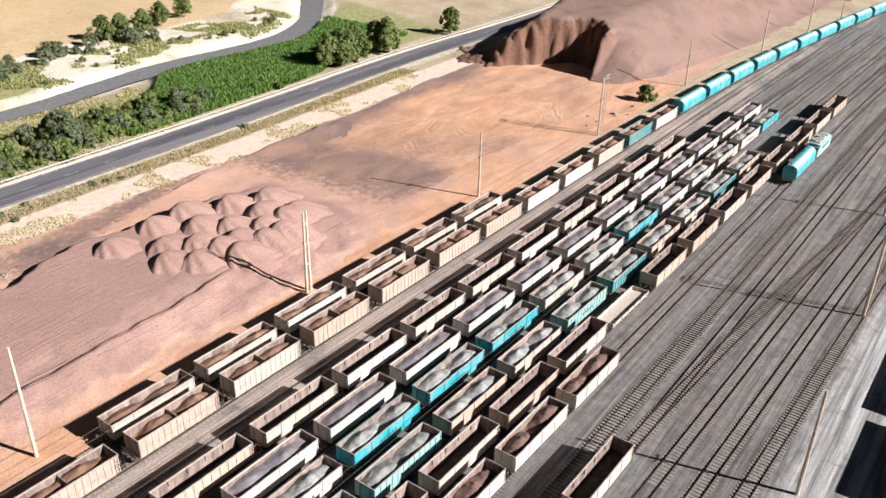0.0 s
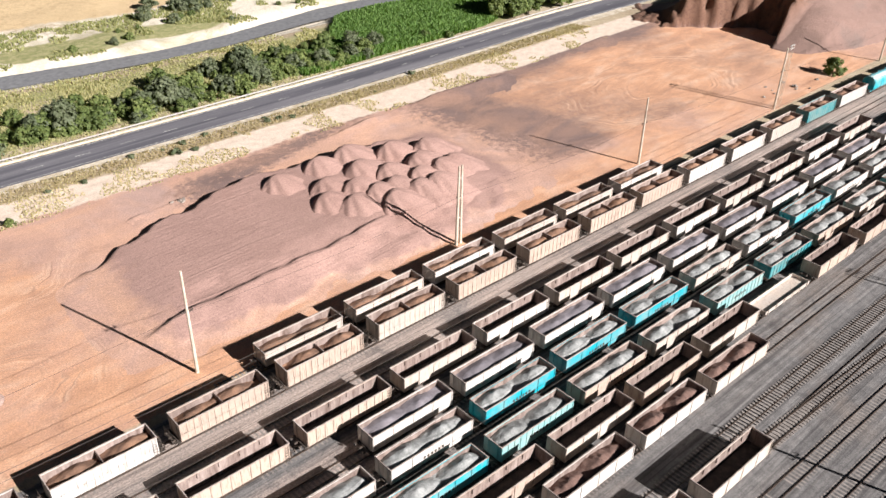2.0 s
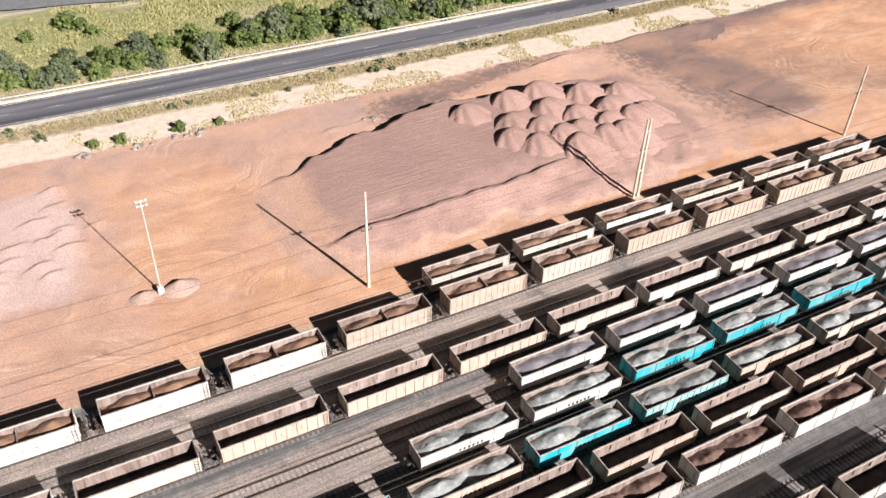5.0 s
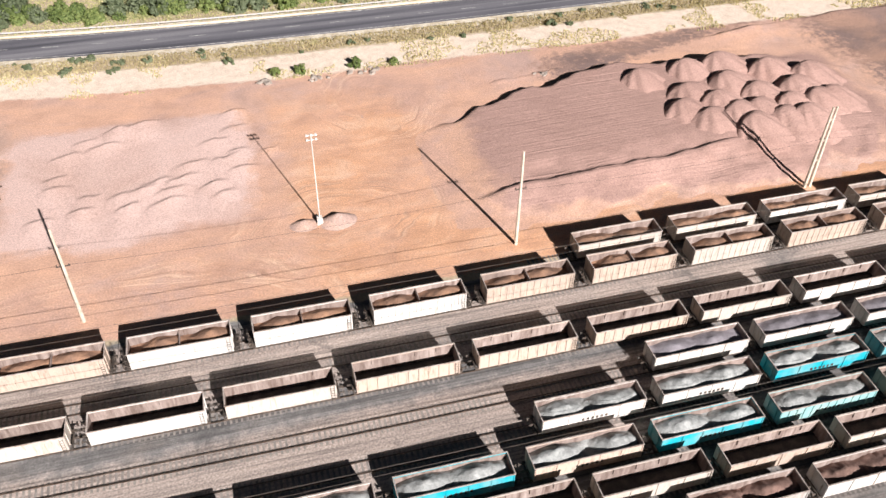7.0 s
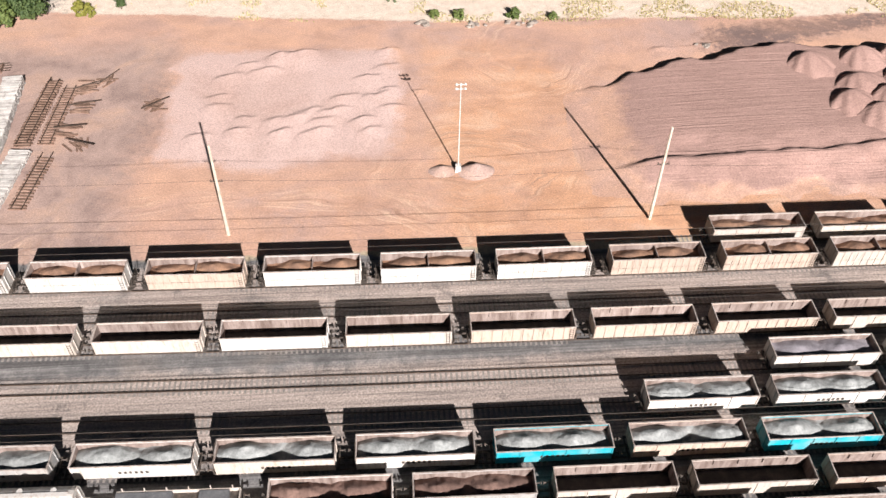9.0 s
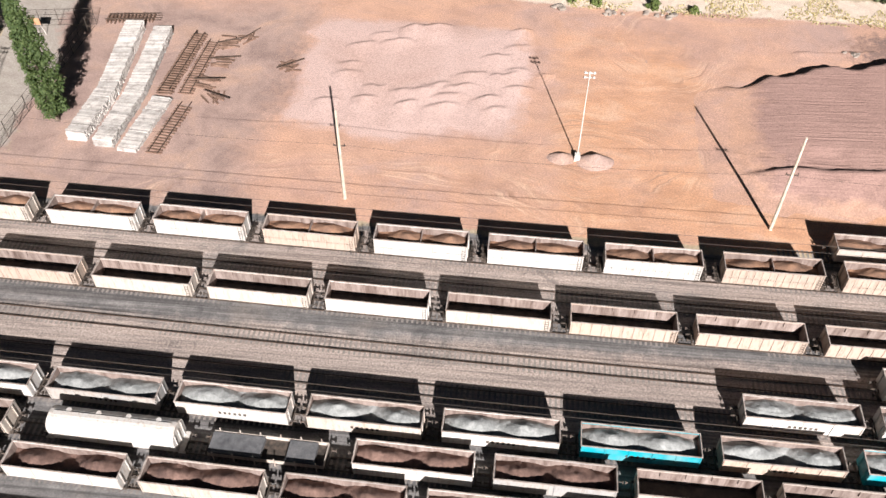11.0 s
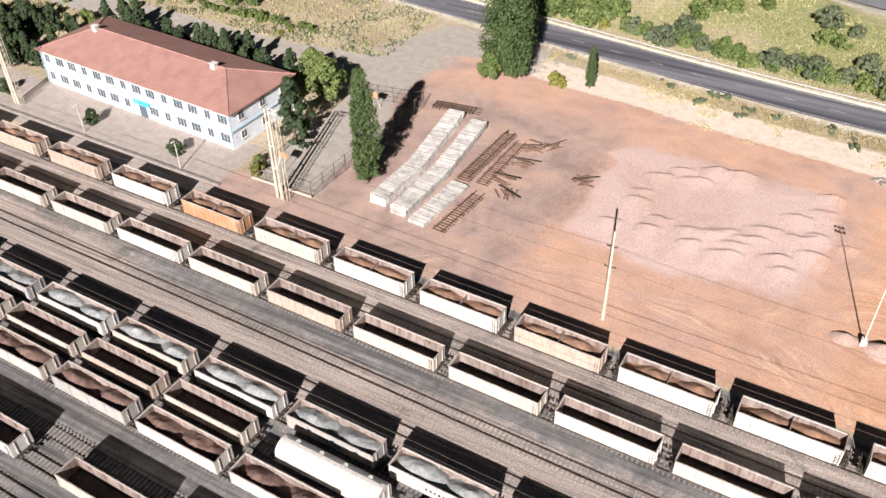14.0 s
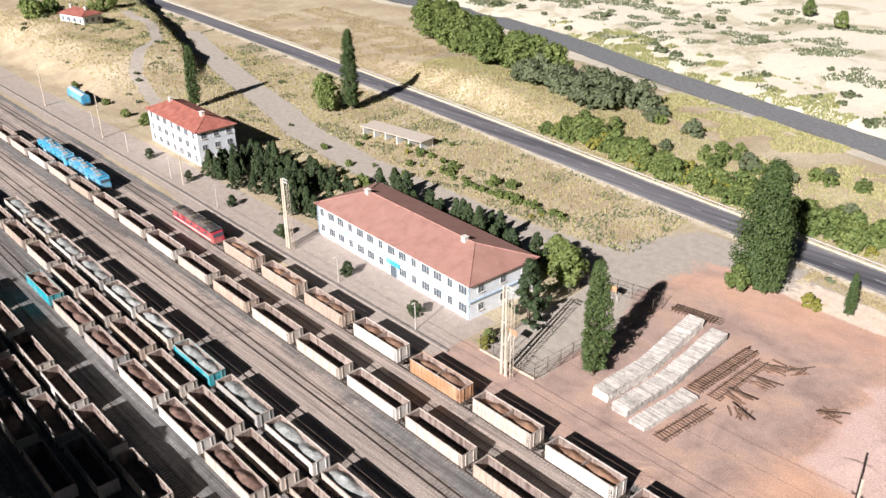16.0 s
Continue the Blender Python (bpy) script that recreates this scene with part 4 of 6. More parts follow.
# ---- ore stockpiles ----
HEAPS = [(80, 119.6), (87, 120.4), (94.5, 116.5), (101.5, 114), (84.7, 113.7), (76.4, 112), (88.3, 109.3), (95.7, 109.6), (80, 108.2), (91.7, 104.8),
         (97.2, 105), (73.2, 107.5), (81.5, 104.3), (85.7, 104.6), (76.5, 103.8), (82.2, 100.2), (88.8, 101.2), (92.5, 100.7), (70.5, 118.6), (101, 106)]
sx_, sy_ = np.arange(26, 116, 0.5), np.arange(85, 130, 0.5)
SX, SY = np.meshgrid(sx_, sy_)
wv = vnoise(SX, SY, 9) * 7 + vnoise(SX, SY + 40, 2.2) * 3
north_edge = np.interp(SX, [26, 31, 45, 60, 70, 95, 106, 116], [112, 115, 119, 122.5, 124, 122, 118, 112]) + vnoise(SX, SX * 0 + 3, 7) * 4.5
lift = np.interp(SX, [27, 33, 42, 60, 80, 100, 108, 114], [0, 0.25, 1.4, 2.2, 2.3, 1.5, 0.6, 0])
pile = lift * (1 - step(-0.6, 0.9, SY - north_edge)) * step(86, 101, SY + wv)
ridge_y = np.interp(SX, [26, 40, 52, 64, 76], [93.5, 95.4, 95.0, 95.2, 96.5]) + vnoise(SX, SX * 0 + 8, 6) * 1.2
rd = SY - ridge_y
pile += 0.75 * np.where(rd > 0, np.clip(1 - rd / 0.7, 0, 1), np.clip(1 + rd / 4.5, 0, 1)) * step(32, 38, SX) * (1 - step(74, 82, SX))
rng = random.Random(4)
stock = thing("ore_stockpile", "wide raked stockpile of pink crushed ore with tipped heaps", "stockpile")
for hx, hy in HEAPS:
    hh, across, north_r, south_r = rng.uniform(1.9, 2.3), rng.uniform(4.4, 5.2), rng.uniform(2.0, 2.5), rng.uniform(5.6, 6.8)
    lean = radians(rng.uniform(10, 32))
    cx_, cy_ = np.arange(hx - 7.5, hx + 7.5, 0.3), np.arange(hy - 8, hy + 5, 0.3)
    CX, CY = np.meshgrid(cx_, cy_)
    u = (CX - hx) * math.cos(lean) + (CY - hy) * math.sin(lean)
    v = (CY - hy) * math.cos(lean) - (CX - hx) * math.sin(lean) + 0.13 * u * u / 3
    flute = 0.05 * np.sin(np.arctan2(v - 1.0, u) * 11 + hx) + 0.10 * vnoise(CX + hx, CY, 2.4)
    r = np.sqrt((u / across) ** 2 + np.where(v > 0, v / north_r, v / south_r) ** 2 + 0.012) + flute * np.clip(np.hypot(u, v) / 3, 0, 1)
    foot_z = float(np.interp(hx, [66, 80, 98, 104], [1.7, 1.95, 1.6, 0.8]))
    cone = np.clip(foot_z + hh * (1.02 - r ** 1.4), -0.5, 9) + 0.05 * vnoise(CX, CY, 0.9)
    part("dumped_load", grid_mesh("dumped_load", cx_, cy_, cone, GROUND, [("dirt", CX * 0 + 1), ("rake", CX * 0 + 1)]), None, stock)
pile += 0.06 * vnoise(SX, SY, 1.6) + 0.02
pile -= 0.07
part("raked_bed", grid_mesh("raked_bed", sx_, sy_, pile, GROUND, [("dirt", SX * 0 + 1), ("rake", step(-0.05, 0.8, pile + vnoise(SX, SY, 6) * 0.8) * step(27, 46, SX + wv))]), None, stock)

# spoil ridge between the ore yard and the road verge
ex_, ey_ = np.arange(14, 200, 0.7), np.arange(112, 146, 0.5)
EX, EY = np.meshgrid(ex_, ey_)
edge_y = np.interp(EX, [14, 24, 46, 69, 95, 124, 141, 172, 200], [121, 122.8, 126.3, 129.8, 132.7, 135, 134, 135.6, 138]) + vnoise(EX, EX * 0 + 1, 12) * 1.6 + vnoise(EX, EX * 0 + 5, 3) * 1.2
ed = EY - edge_y
rise = np.clip(0.3 + vnoise(EX, EX * 0 + 9, 14) * 2.6, 0, 0.9) * step(17, 26, EX) * (1 - step(185, 198, EX))
ridge = rise * np.where(ed > 0, np.clip(1 - ed / 0.7, 0, 1), np.clip(1 + ed / 11, 0, 1) ** 2) + vnoise(EX, EY, 1.2) * 0.12
ridge -= 0.1
tagged(new("spoil_ridge", grid_mesh("spoil_ridge", ex_, ey_, ridge, GROUND, [("dirt", EX * 0 + 1), ("dark", dark_mask(EX, EY))])), "low crumbling dirt ridge along the yard edge", "dirt ridge", kind="structure")

# low lumpy ore bed
bx_, by_ = np.arange(-42, 11, 0.35), np.arange(94, 134, 0.35)
BX, BY = np.meshgrid(bx_, by_)
inside = pink_mask(BX, BY)
bed = 0.14 * inside - 0.08
LUMPS = [(-25.7, 122.3), (-22.8, 125.8), (-17.7, 128.3), (-13.9, 129.2), (1, 129), (-20, 123.6), (-27, 116.5), (-26.6, 114), (-22, 110.5), (-23, 107.4), (-17.5, 109.8),
         (-14.3, 110.2), (-12.4, 112), (-8.4, 112), (-10.2, 109.4), (-16.5, 106.7), (-11, 106.7), (-4, 109.3), (-2.7, 106.4), (-1.6, 115.6), (0.5, 117.2), (-3, 121),
         (0.4, 124.2), (1, 112.5), (5.3, 116.7), (-6.6, 115.6), (-28.8, 106.4)]
rng = random.Random(12)
for hx, hy in LUMPS:
    w_, deep, up = rng.uniform(2.0, 3.4), rng.uniform(5, 8), rng.uniform(0.26, 0.42) * (1.8 if hy > 127.5 else 1)
    u = BX - hx
    v = BY - hy - 0.25 * u + 0.09 * u * u + vnoise(BX + hx, BX * 0 + hy, 1.6) * 1.2
    k = np.clip(1 - np.abs(u) / w_, 0, 1) ** 0.7 * np.where(v > 0, np.clip(1 - v / 0.4, 0, 1), np.clip(1 + v / deep, 0, 1) ** 1.8)
    bed = bed + up * k
bed += 0.05 * vnoise(BX, BY, 1.5)
tagged(new("ore_bed", grid_mesh("ore_bed", bx_, by_, bed, GROUND, [("dirt", BX * 0 + 1), ("pink", inside), ("dark", dark_mask(BX, BY))])), "low spread bed of pale pink ore lumps", "stockpile")

# large cut mound at the far end of the yard
mx_ = np.concatenate([np.arange(196, 250, 0.5), np.arange(250, 470, 1.5)])
my_ = np.arange(70, 152, 0.6)
MX, MY = np.meshgrid(mx_, my_)
mw = vnoise(MX, MY, 8) * 6
foot = np.interp(MY, [70, 80, 88, 94, 101, 103, 105.5, 114, 122, 130, 141, 150], [330, 268, 226, 214, 212, 214, 225, 226, 219, 210, 204, 214]) + vnoise(MY, MX * 0 + 2, 6) * 5
top = 12.5 * step(80, 112, MY + (MX - 220) * 0.06 + mw * 0.3) * (1 - 0.85 * step(121, 140, MY - (MX - 215) * 0.25 + mw * 0.4)) * (1 - step(-20, -7, MY - road_mid(MX) + mw * 0.2)) + 1.6 * vnoise(MX, MY, 16)
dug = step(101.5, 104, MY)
crag = vnoise(MX, MY, 3) * 4.5 + vnoise(MX * 0.3, MY, 2.4) * 4.0
cut = dug * step(0, 8, MX - foot + crag) + (1 - dug) * step(0, 24, MX - foot + 2 * vnoise(MX, MY, 9))
mound = top * cut * (1 - 0.6 * step(300, 460, MX)) + vnoise(MX, MY, 2.2) * 1.2 * dug * (cut > 0.02) * (cut < 0.98)
mound = np.where(mound < 0.15, -0.6, mound)
# dug face coloured dark: brown ore and the shade lying on it together
face_dark = ((cut > 0.01) & (cut < 0.97)).astype(float) * dug
mm, mnt, mb = begin("ore_mound", 0.95)
mp = world_pos(mnt)
mn1, mn2 = noise_out(mnt, mp, 0.07, 5, 0.6, 0.6), noise_out(mnt, mp, 1.2, 6, 0.75)
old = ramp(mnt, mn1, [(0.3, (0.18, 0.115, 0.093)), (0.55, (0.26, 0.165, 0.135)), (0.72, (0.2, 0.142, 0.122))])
face_brown = ramp(mnt, mn2, [(0.3, (0.095, 0.05, 0.035)), (0.55, (0.19, 0.1, 0.065)), (0.75, (0.13, 0.072, 0.05))])
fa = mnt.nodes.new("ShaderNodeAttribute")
fa.attribute_name = "face_dark"
mnt.links.new(mixc(mnt, fa.outputs["Fac"], old, face_brown), mb.inputs["Base Color"])
bump(mnt, mb, mn2, 0.8, 0.4)
tagged(new("ore_mound", grid_mesh("ore_mound", mx_, my_, mound, mm, [("face_dark", face_dark)])), "huge ore mound with a dug face in dark brown and painted shade", "stockpile")

# ---- masts ----
def mast(x, y, h, label, double=False, lattice=False, arm=True, r=0.26):
    w = thing("line_mast", label, "utility pole", pose(x, y, 0), "masts along the line")
    for dx in ((-0.45, 0.45) if double else (0,)):
        part("shaft", Mesh().tube((dx, 0, -0.3), (dx * 0.7, 0, h), r, r * 0.6, 8), M["concrete"], w)
    if double:
        for z in (h * 0.35, h * 0.6, h * 0.85):
            part("tie", Mesh().box(0, 0, z, 1.0, 0.14, 0.2), M["concrete"], w)
    if arm:
        part("crossarm", Mesh().box(0, 0, h * 0.62, 1.6, 0.1, 0.1), M["iron"], w)
        for dx in (-0.7, 0.7):
            part("insulator", Mesh().tube((dx, 0, h * 0.62), (dx, 0, h * 0.62 + 0.35), 0.07, 0.05, 6), M["iron"], w)
    if lattice:
        lt = Mesh()
        for dx in (1.1, 1.8):
            for dy in (-0.35, 0.35):
                lt.tube((dx, dy, 0), (dx, dy, h - 1), 0.05, n=4)
        for k in range(int(h / 1.1) - 1):
            z, f = k * 1.1, 1 if k % 2 else -1
            lt.tube((1.1, -0.35 * f, z), (1.8, 0.35 * f, z + 1.1), 0.03, n=4).tube((1.1, 0.35, z), (1.8, 0.35, z + 1.1), 0.03, n=4)
        part("lattice_tower", lt, M["concrete"], w)
        lamps(w, 1.45, 0, h - 0.6)
    return w


def lamps(w, x, y, z):
    part("lamp_frame", Mesh().box(x, y, z, 1.6, 0.12, 0.12).box(x, y, z + 0.7, 1.6, 0.12, 0.12).box(x, y, z + 0.35, 0.12, 0.12, 0.9), M["pale_concrete"], w)
    me = Mesh().box(0, 0, 0, 0.3, 0.26, 0.26, taper=0.75).data("floodlight", M["pale_concrete"])
    for i in range(6):
        part("floodlight", me, None, w).location = (x - 0.6 + 0.6 * (i % 3), y - 0.2, z + 0.2 + 0.7 * (i // 3))


POLE = "tapered pale concrete line mast with a small crossarm"
for x, y, h in ((35.6, 84.0, 15.7), (-22.0, 84.3, 15.2), (130.0, 83.6, 13.6), (226.8, 79.2, 13.5), (276.7, 73.8, 13.5), (315, 69.8, 13), (342.6, 65.5, 13)):
    mast(x, y, h, POLE)
mast(83.1, 84.9, 14.2, "pair of concrete line masts tied together", double=True)
mast(176.1, 80.6, 14.0, "concrete line mast beside a slim lattice lamp tower", lattice=True)
mast(-78.8, 86.7, 16.7, "pair of concrete masts with a lattice floodlight tower", double=True, lattice=True)
mast(-143.6, 88.4, 16.0, "pair of concrete masts with a slim lattice tower", double=True, lattice=True)
for x, y in ((-193.1, 90.0), (-243.7, 91.1), (-288.8, 91.4), (-335, 92.5)):
    mast(x, y, 14.5, POLE, r=0.2)
lamp = thing("floodlight_mast", "tall slim steel mast with a floodlight cluster on a dirt mound", "floodlight mast", pose(10.0, 95.8, 0))
part("shaft", Mesh().tube((0, 0, -0.2), (0, 0, 14.6), 0.11, 0.06, 8), M["pale_concrete"], lamp)
part("footing", Mesh().box(0, 0, 0.5, 0.9, 0.9, 1.1, taper=0.85), M["pale_concrete"], lamp)
lamps(lamp, 0, 0, 14.3)
lx, ly = np.arange(-6, 6.01, 0.25), np.arange(-4, 4.01, 0.25)
LX, LY = np.meshgrid(lx, ly)
lz = 1.35 * np.clip(1 - np.hypot((LX - 2.6) / 3.0, np.where(LY > 0, LY / 1.5, LY / 2.4)), 0, 1) + 0.9 * np.clip(1 - np.hypot((LX + 2.2) / 2.2, np.where(LY > 0.3, (LY - 0.3) / 1.2, (LY - 0.3) / 2.0)), 0, 1) - 0.08 + 0.2 * vnoise(LX, LY, 2)
lm = new("dirt_mound", grid_mesh("dirt_mound", lx, ly, lz, GROUND, [("dirt", LX * 0 + 1), ("plum", LX * 0 + 0.8)]))
lm.location = (10, 95.8, 0)
tagged(lm, "small dirt heaps round the foot of a mast", "dirt heap")
for x, y in ((-252.7, 92.3), (-226.2, 90.7), (-199.2, 89.8), (-173.9, 88.7), (-123.6, 86.7), (-99.3, 85.6)):
    w = thing("platform_lamp", "slim white platform lamp post", "lamp post", pose(x, y, 0), "lamp posts on the platform")
    part("post", Mesh().tube((0, 0, 0), (0, 0, 5.6), 0.1, 0.07, 8), M["pale_concrete"], w)
    part("head", Mesh().box(0, -0.3, 5.6, 0.25, 0.8, 0.14), M["pale_concrete"], w)
masts_ = [(-335, 92.5, 14), (-288.8, 91.4, 14), (-243.7, 91.1, 14), (-193.1, 90, 14), (-143.6, 88.4, 15), (-78.8, 86.7, 15.5), (-22, 84.3, 15), (35.6, 84, 15), (83.1, 84.9, 13.8), (130, 83.6, 13.4), (176.1, 80.6, 13.6), (226.8, 79.2, 13.2), (276.7, 73.8, 13)]


def cable(a, b, sag, r=0.017):
    pts = [Vector(a).lerp(Vector(b), i / 10) - Vector((0, 0, sag * 4 * (i / 10) * (1 - i / 10))) for i in range(11)]
    c = Mesh()
    for p, q in zip(pts, pts[1:]):
        c.tube(p, q, r, n=4, caps=False)
    return c


line = tagged(new("overhead_cables"), "thin dark overhead cables between the masts", "cable", kind="structure")
for (x0, y0, z0), (x1, y1, z1) in zip(masts_, masts_[1:]):
    part("cable", cable((x0, y0, z0 * 0.64), (x1, y1, z1 * 0.64), 0.9), M["iron"], line)
for key in ("T1", "R2", "R48"):
    for z, r in ((6.2, 0.016), (7.4, 0.02)):
        pts = [(x, float(track_y(key, x)), z) for x in range(-330, 300, 15)]
        part("contact_wire", Mesh().sweep([(-r, 0), (r, 0), (0, 2 * r)], pts), M["iron"], line)


# far side of the yard: masts, and two unseen warehouses that cast shadows
mast(84.5, 8.9, 15.0, "pale concrete mast by the southern fence", arm=True)
mast(130.4, 11.6, 16.2, "concrete mast beside a slim lattice lamp tower", lattice=True)
mast(172.0, 16.8, 15.0, "pale concrete mast by the southern fence")


def warehouse(x0, x1, y0, y1, h):
    b = thing("warehouse", "low grey flat-roofed warehouse, unseen, placed to cast shadow on the yard", "building", pose((x0 + x1) / 2, (y0 + y1) / 2, 0), "warehouses by the yard")
    lx_, ly_ = x1 - x0, y1 - y0
    for nm, bx in (("front_wall", (0, ly_ / 2 - 0.15, h / 2, lx_, 0.3, h)), ("back_wall", (0, -ly_ / 2 + 0.15, h / 2, lx_, 0.3, h)),
                   ("side_wall", (-lx_ / 2 + 0.15, 0, h / 2, 0.3, ly_ - 0.6, h)), ("side_wall", (lx_ / 2 - 0.15, 0, h / 2, 0.3, ly_ - 0.6, h))):
        part(nm, Mesh().box(*bx), M["pale_concrete"], b)
    part("roof", Mesh().box(0, 0, h + 0.1, lx_ + 0.6, ly_ + 0.6, 0.2), M["grey"], b)


warehouse(109, 135, -16, -3.0, 5.4)
warehouse(90, 105.5, -14, -2.5, 4.4)


# ---- buildings ----
def window(parent, m, w, h, name="window"):
    f = Mesh()
    for s in (-1, 1):
        f.box(s * w / 2, 0, 0, 0.09, 0.1, h).box(0, 0, s * h / 2, w + 0.09, 0.1, 0.09)
    n = max(1, round(w / 0.75))
    for i in range(1, n):
        f.box(-w / 2 + i * w / n, 0, 0, 0.06, 0.08, h)
    fr = part(name, f, M["pale_concrete"], parent)
    fr.matrix_local = m
    part("pane", Mesh().box(0, 0.0, 0, w, 0.04, h), M["glass"], fr)
    part("sill", Mesh().box(0, -0.08, -h / 2 - 0.08, w + 0.3, 0.2, 0.08), M["pale_concrete"], fr)


def building(name, label, m, lx, ly, h, roof_h, floors, tile, over=0.6, ridge_in=None, bays=10, band=True):
    """Hipped-roof block; origin at the middle of the base, front towards -y."""
    b = thing(name, label, "building", m)
    t = 0.3
    for nm, bx in (("front_wall", (0, -ly / 2 + t / 2, h / 2, lx, t, h)), ("back_wall", (0, ly / 2 - t / 2, h / 2, lx, t, h)),
                   ("side_wall", (-lx / 2 + t / 2, 0, h / 2, t, ly - 2 * t, h)), ("side_wall", (lx / 2 - t / 2, 0, h / 2, t, ly - 2 * t, h))):
        part(nm, Mesh().box(*bx), M["plaster"], b)
    ri = ly / 2 if ridge_in is None else ridge_in
    ex, ey = lx / 2 + over, ly / 2 + over
    rx_ = ex - ri
    roof = Mesh()
    for dz in (0.0, -0.18):
        roof.add([(-ex, -ey, h + dz), (ex, -ey, h + dz), (ex, ey, h + dz), (-ex, ey, h + dz), (-rx_, 0, h + roof_h + dz), (rx_, 0, h + roof_h + dz)], [])
    roof.f += [(0, 1, 5, 4), (1, 2, 5), (2, 3, 4, 5), (3, 0, 4), (7, 6, 10, 11), (8, 7, 11), (9, 8, 11, 10), (6, 9, 10)]
    roof.f += [(6, 7, 1, 0), (7, 8, 2, 1), (8, 9, 3, 2), (9, 6, 0, 3)]
    rf = part("roof", roof, M[tile], b)
    for a, c in (((-rx_, 0, h + roof_h), (rx_, 0, h + roof_h)), ((-ex, -ey, h), (-rx_, 0, h + roof_h)), ((ex, -ey, h), (rx_, 0, h + roof_h)),
                 ((-ex, ey, h), (-rx_, 0, h + roof_h)), ((ex, ey, h), (rx_, 0, h + roof_h))):
        part("ridge_cap", Mesh().tube(a, c, 0.12, n=6), M[tile], rf)
    for x in (-lx * 0.33, lx * 0.3):
        z = h + roof_h * 0.8
        ch = part("chimney", Mesh().box(x, -ly * 0.04, z + 0.5, 1.1, 0.9, 1.6).box(x, -ly * 0.04, z + 1.35, 1.35, 1.15, 0.14), M["pale_concrete"], rf)
    fh = h / floors
    wins = [2.3 if i % 3 else 1.4 for i in range(bays)]
    for f in range(floors):
        z = (f + 0.55) * fh
        for i in range(bays):
            x = -lx / 2 + (i + 0.5) * lx / bays
            if band and f == 0 and i == bays // 2:
                continue
            window(b, pose(x, -ly / 2 - 0.02, z), wins[i], 1.75)
            window(b, pose(x, ly / 2 + 0.02, z, 0, 0, 180), wins[i], 1.5)
        for i in range(3):
            y = -ly / 2 + (i + 0.5) * ly / 3
            window(b, pose(lx / 2 + 0.02, y, z, 0, 0, 90), 1.4, 1.5)
        if f and band:
            part("ledge", Mesh().box(0, 0, f * fh, lx + 0.5, ly + 0.5, 0.28), M["trim"], b)
    if band:
        for i in range(bays + 1):
            x = -lx / 2 + 0.15 + i * (lx - 0.3) / bays
            part("pilaster", Mesh().box(x, -ly / 2 - 0.08, h / 2, 0.28, 0.16, h - 0.1), M["trim"], b)
        part("door", Mesh().box(lx * 0.05, -ly / 2 - 0.03, 1.15, 2.4, 0.08, 2.3), M["glass"], b)
        part("sign_board", Mesh().box(lx * 0.05, -ly / 2 - 0.25, 3.1, 4.2, 0.12, 1.0), M["blue"], b, "light blue sign board over the door")
    return b


building("station_building", "long two-storey white station building with a red hipped roof", pose(-119.3, 104.5, 0, 0, 0, -3.1), 50.0, 16.8, 7.4, 2.9, 2, "tile", bays=14)
building("apartment_house", "three-storey white house with a red tiled hipped roof", pose(-216.0, 105.6, 0, 0, 0, -2.0), 30.0, 11.0, 9.6, 2.4, 3, "tile_old", bays=7, band=False)
building("farm_house", "small white cottage with a red tiled roof", pose(-372, 140, float(ground_z(-372, 140)) - 0.4, 0, 0, 12), 16, 9, 4.4, 2.2, 1, "tile_old", bays=4, band=False)

shed = thing("garage_row", "low pale garage row with open fronts and a flat roof", "garage", pose(-180.0, 150.5, 0, 0, 0, 6))
part("back_wall", Mesh().box(0, 2.6, 1.3, 23, 0.25, 2.6), M["plaster"], shed)
part("roof", Mesh().box(0, 0, 2.72, 24, 6.2, 0.22), M["cream"], shed)
for i in range(6):
    part("partition", Mesh().box(-11.3 + i * 4.5, 0, 1.3, 0.25, 5.0, 2.6), M["plaster"], shed)

# paved platform edge
tagged(new("platform_kerb", Mesh().sweep([(-0.25, -0.2), (0.25, -0.2), (0.25, 0.3), (-0.25, 0.3)], [(x, float(main_bend(x)) + 82.6, 0) for x in range(-330, -88, 6)]).data("platform_kerb", M["sleeper"])),
       "worn grey concrete platform edge", "kerb", kind="structure")

old_car = covered_wagon("blue", "light blue old rail coach parked beside the platform", 7.0, False)
old_car.name = "rail_coach"
old_car.matrix_world = pose(-285.5, 101.5, -0.2, 0, 0, -4)

# fenced court beside the station
fence = thing("wire_fence", "rusty wire fence on slim posts round a small court", "fence")
corners = [(-86.5, 89.2), (-74.2, 89.2), (-72.6, 123.5), (-88.0, 121.0)]
post_me = Mesh().tube((0, 0, 0), (0, 0, 3.2), 0.06, n=6).data("fence_post", M["iron"])
for (ax, ay), (bx, by) in zip(corners, corners[1:] + corners[:1]):
    n = max(3, int(math.hypot(bx - ax, by - ay) / 3))
    for i in range(n):
        part("fence_post", post_me, None, fence).location = (ax + (bx - ax) * i / n, ay + (by - ay) * i / n, 0)
    net = Mesh()
    for z in (0.1, 1.1, 2.1, 3.1):
        net.tube((ax, ay, z), (bx, by, z), 0.03, n=4)
    L = math.hypot(bx - ax, by - ay)
    for i in range(int(L / 0.5)):
        k = i * 0.5 / L
        x, y = ax + (bx - ax) * k, ay + (by - ay) * k
        net.tube((x, y, 0.1), (x, y, 3.1), 0.008, n=3, caps=False)
    part("wire_mesh", net, M["iron"], fence)
part("base_wall", Mesh().box(-80.4, 89.2, 0.15, 12.4, 0.3, 0.4), M["concrete"], fence)
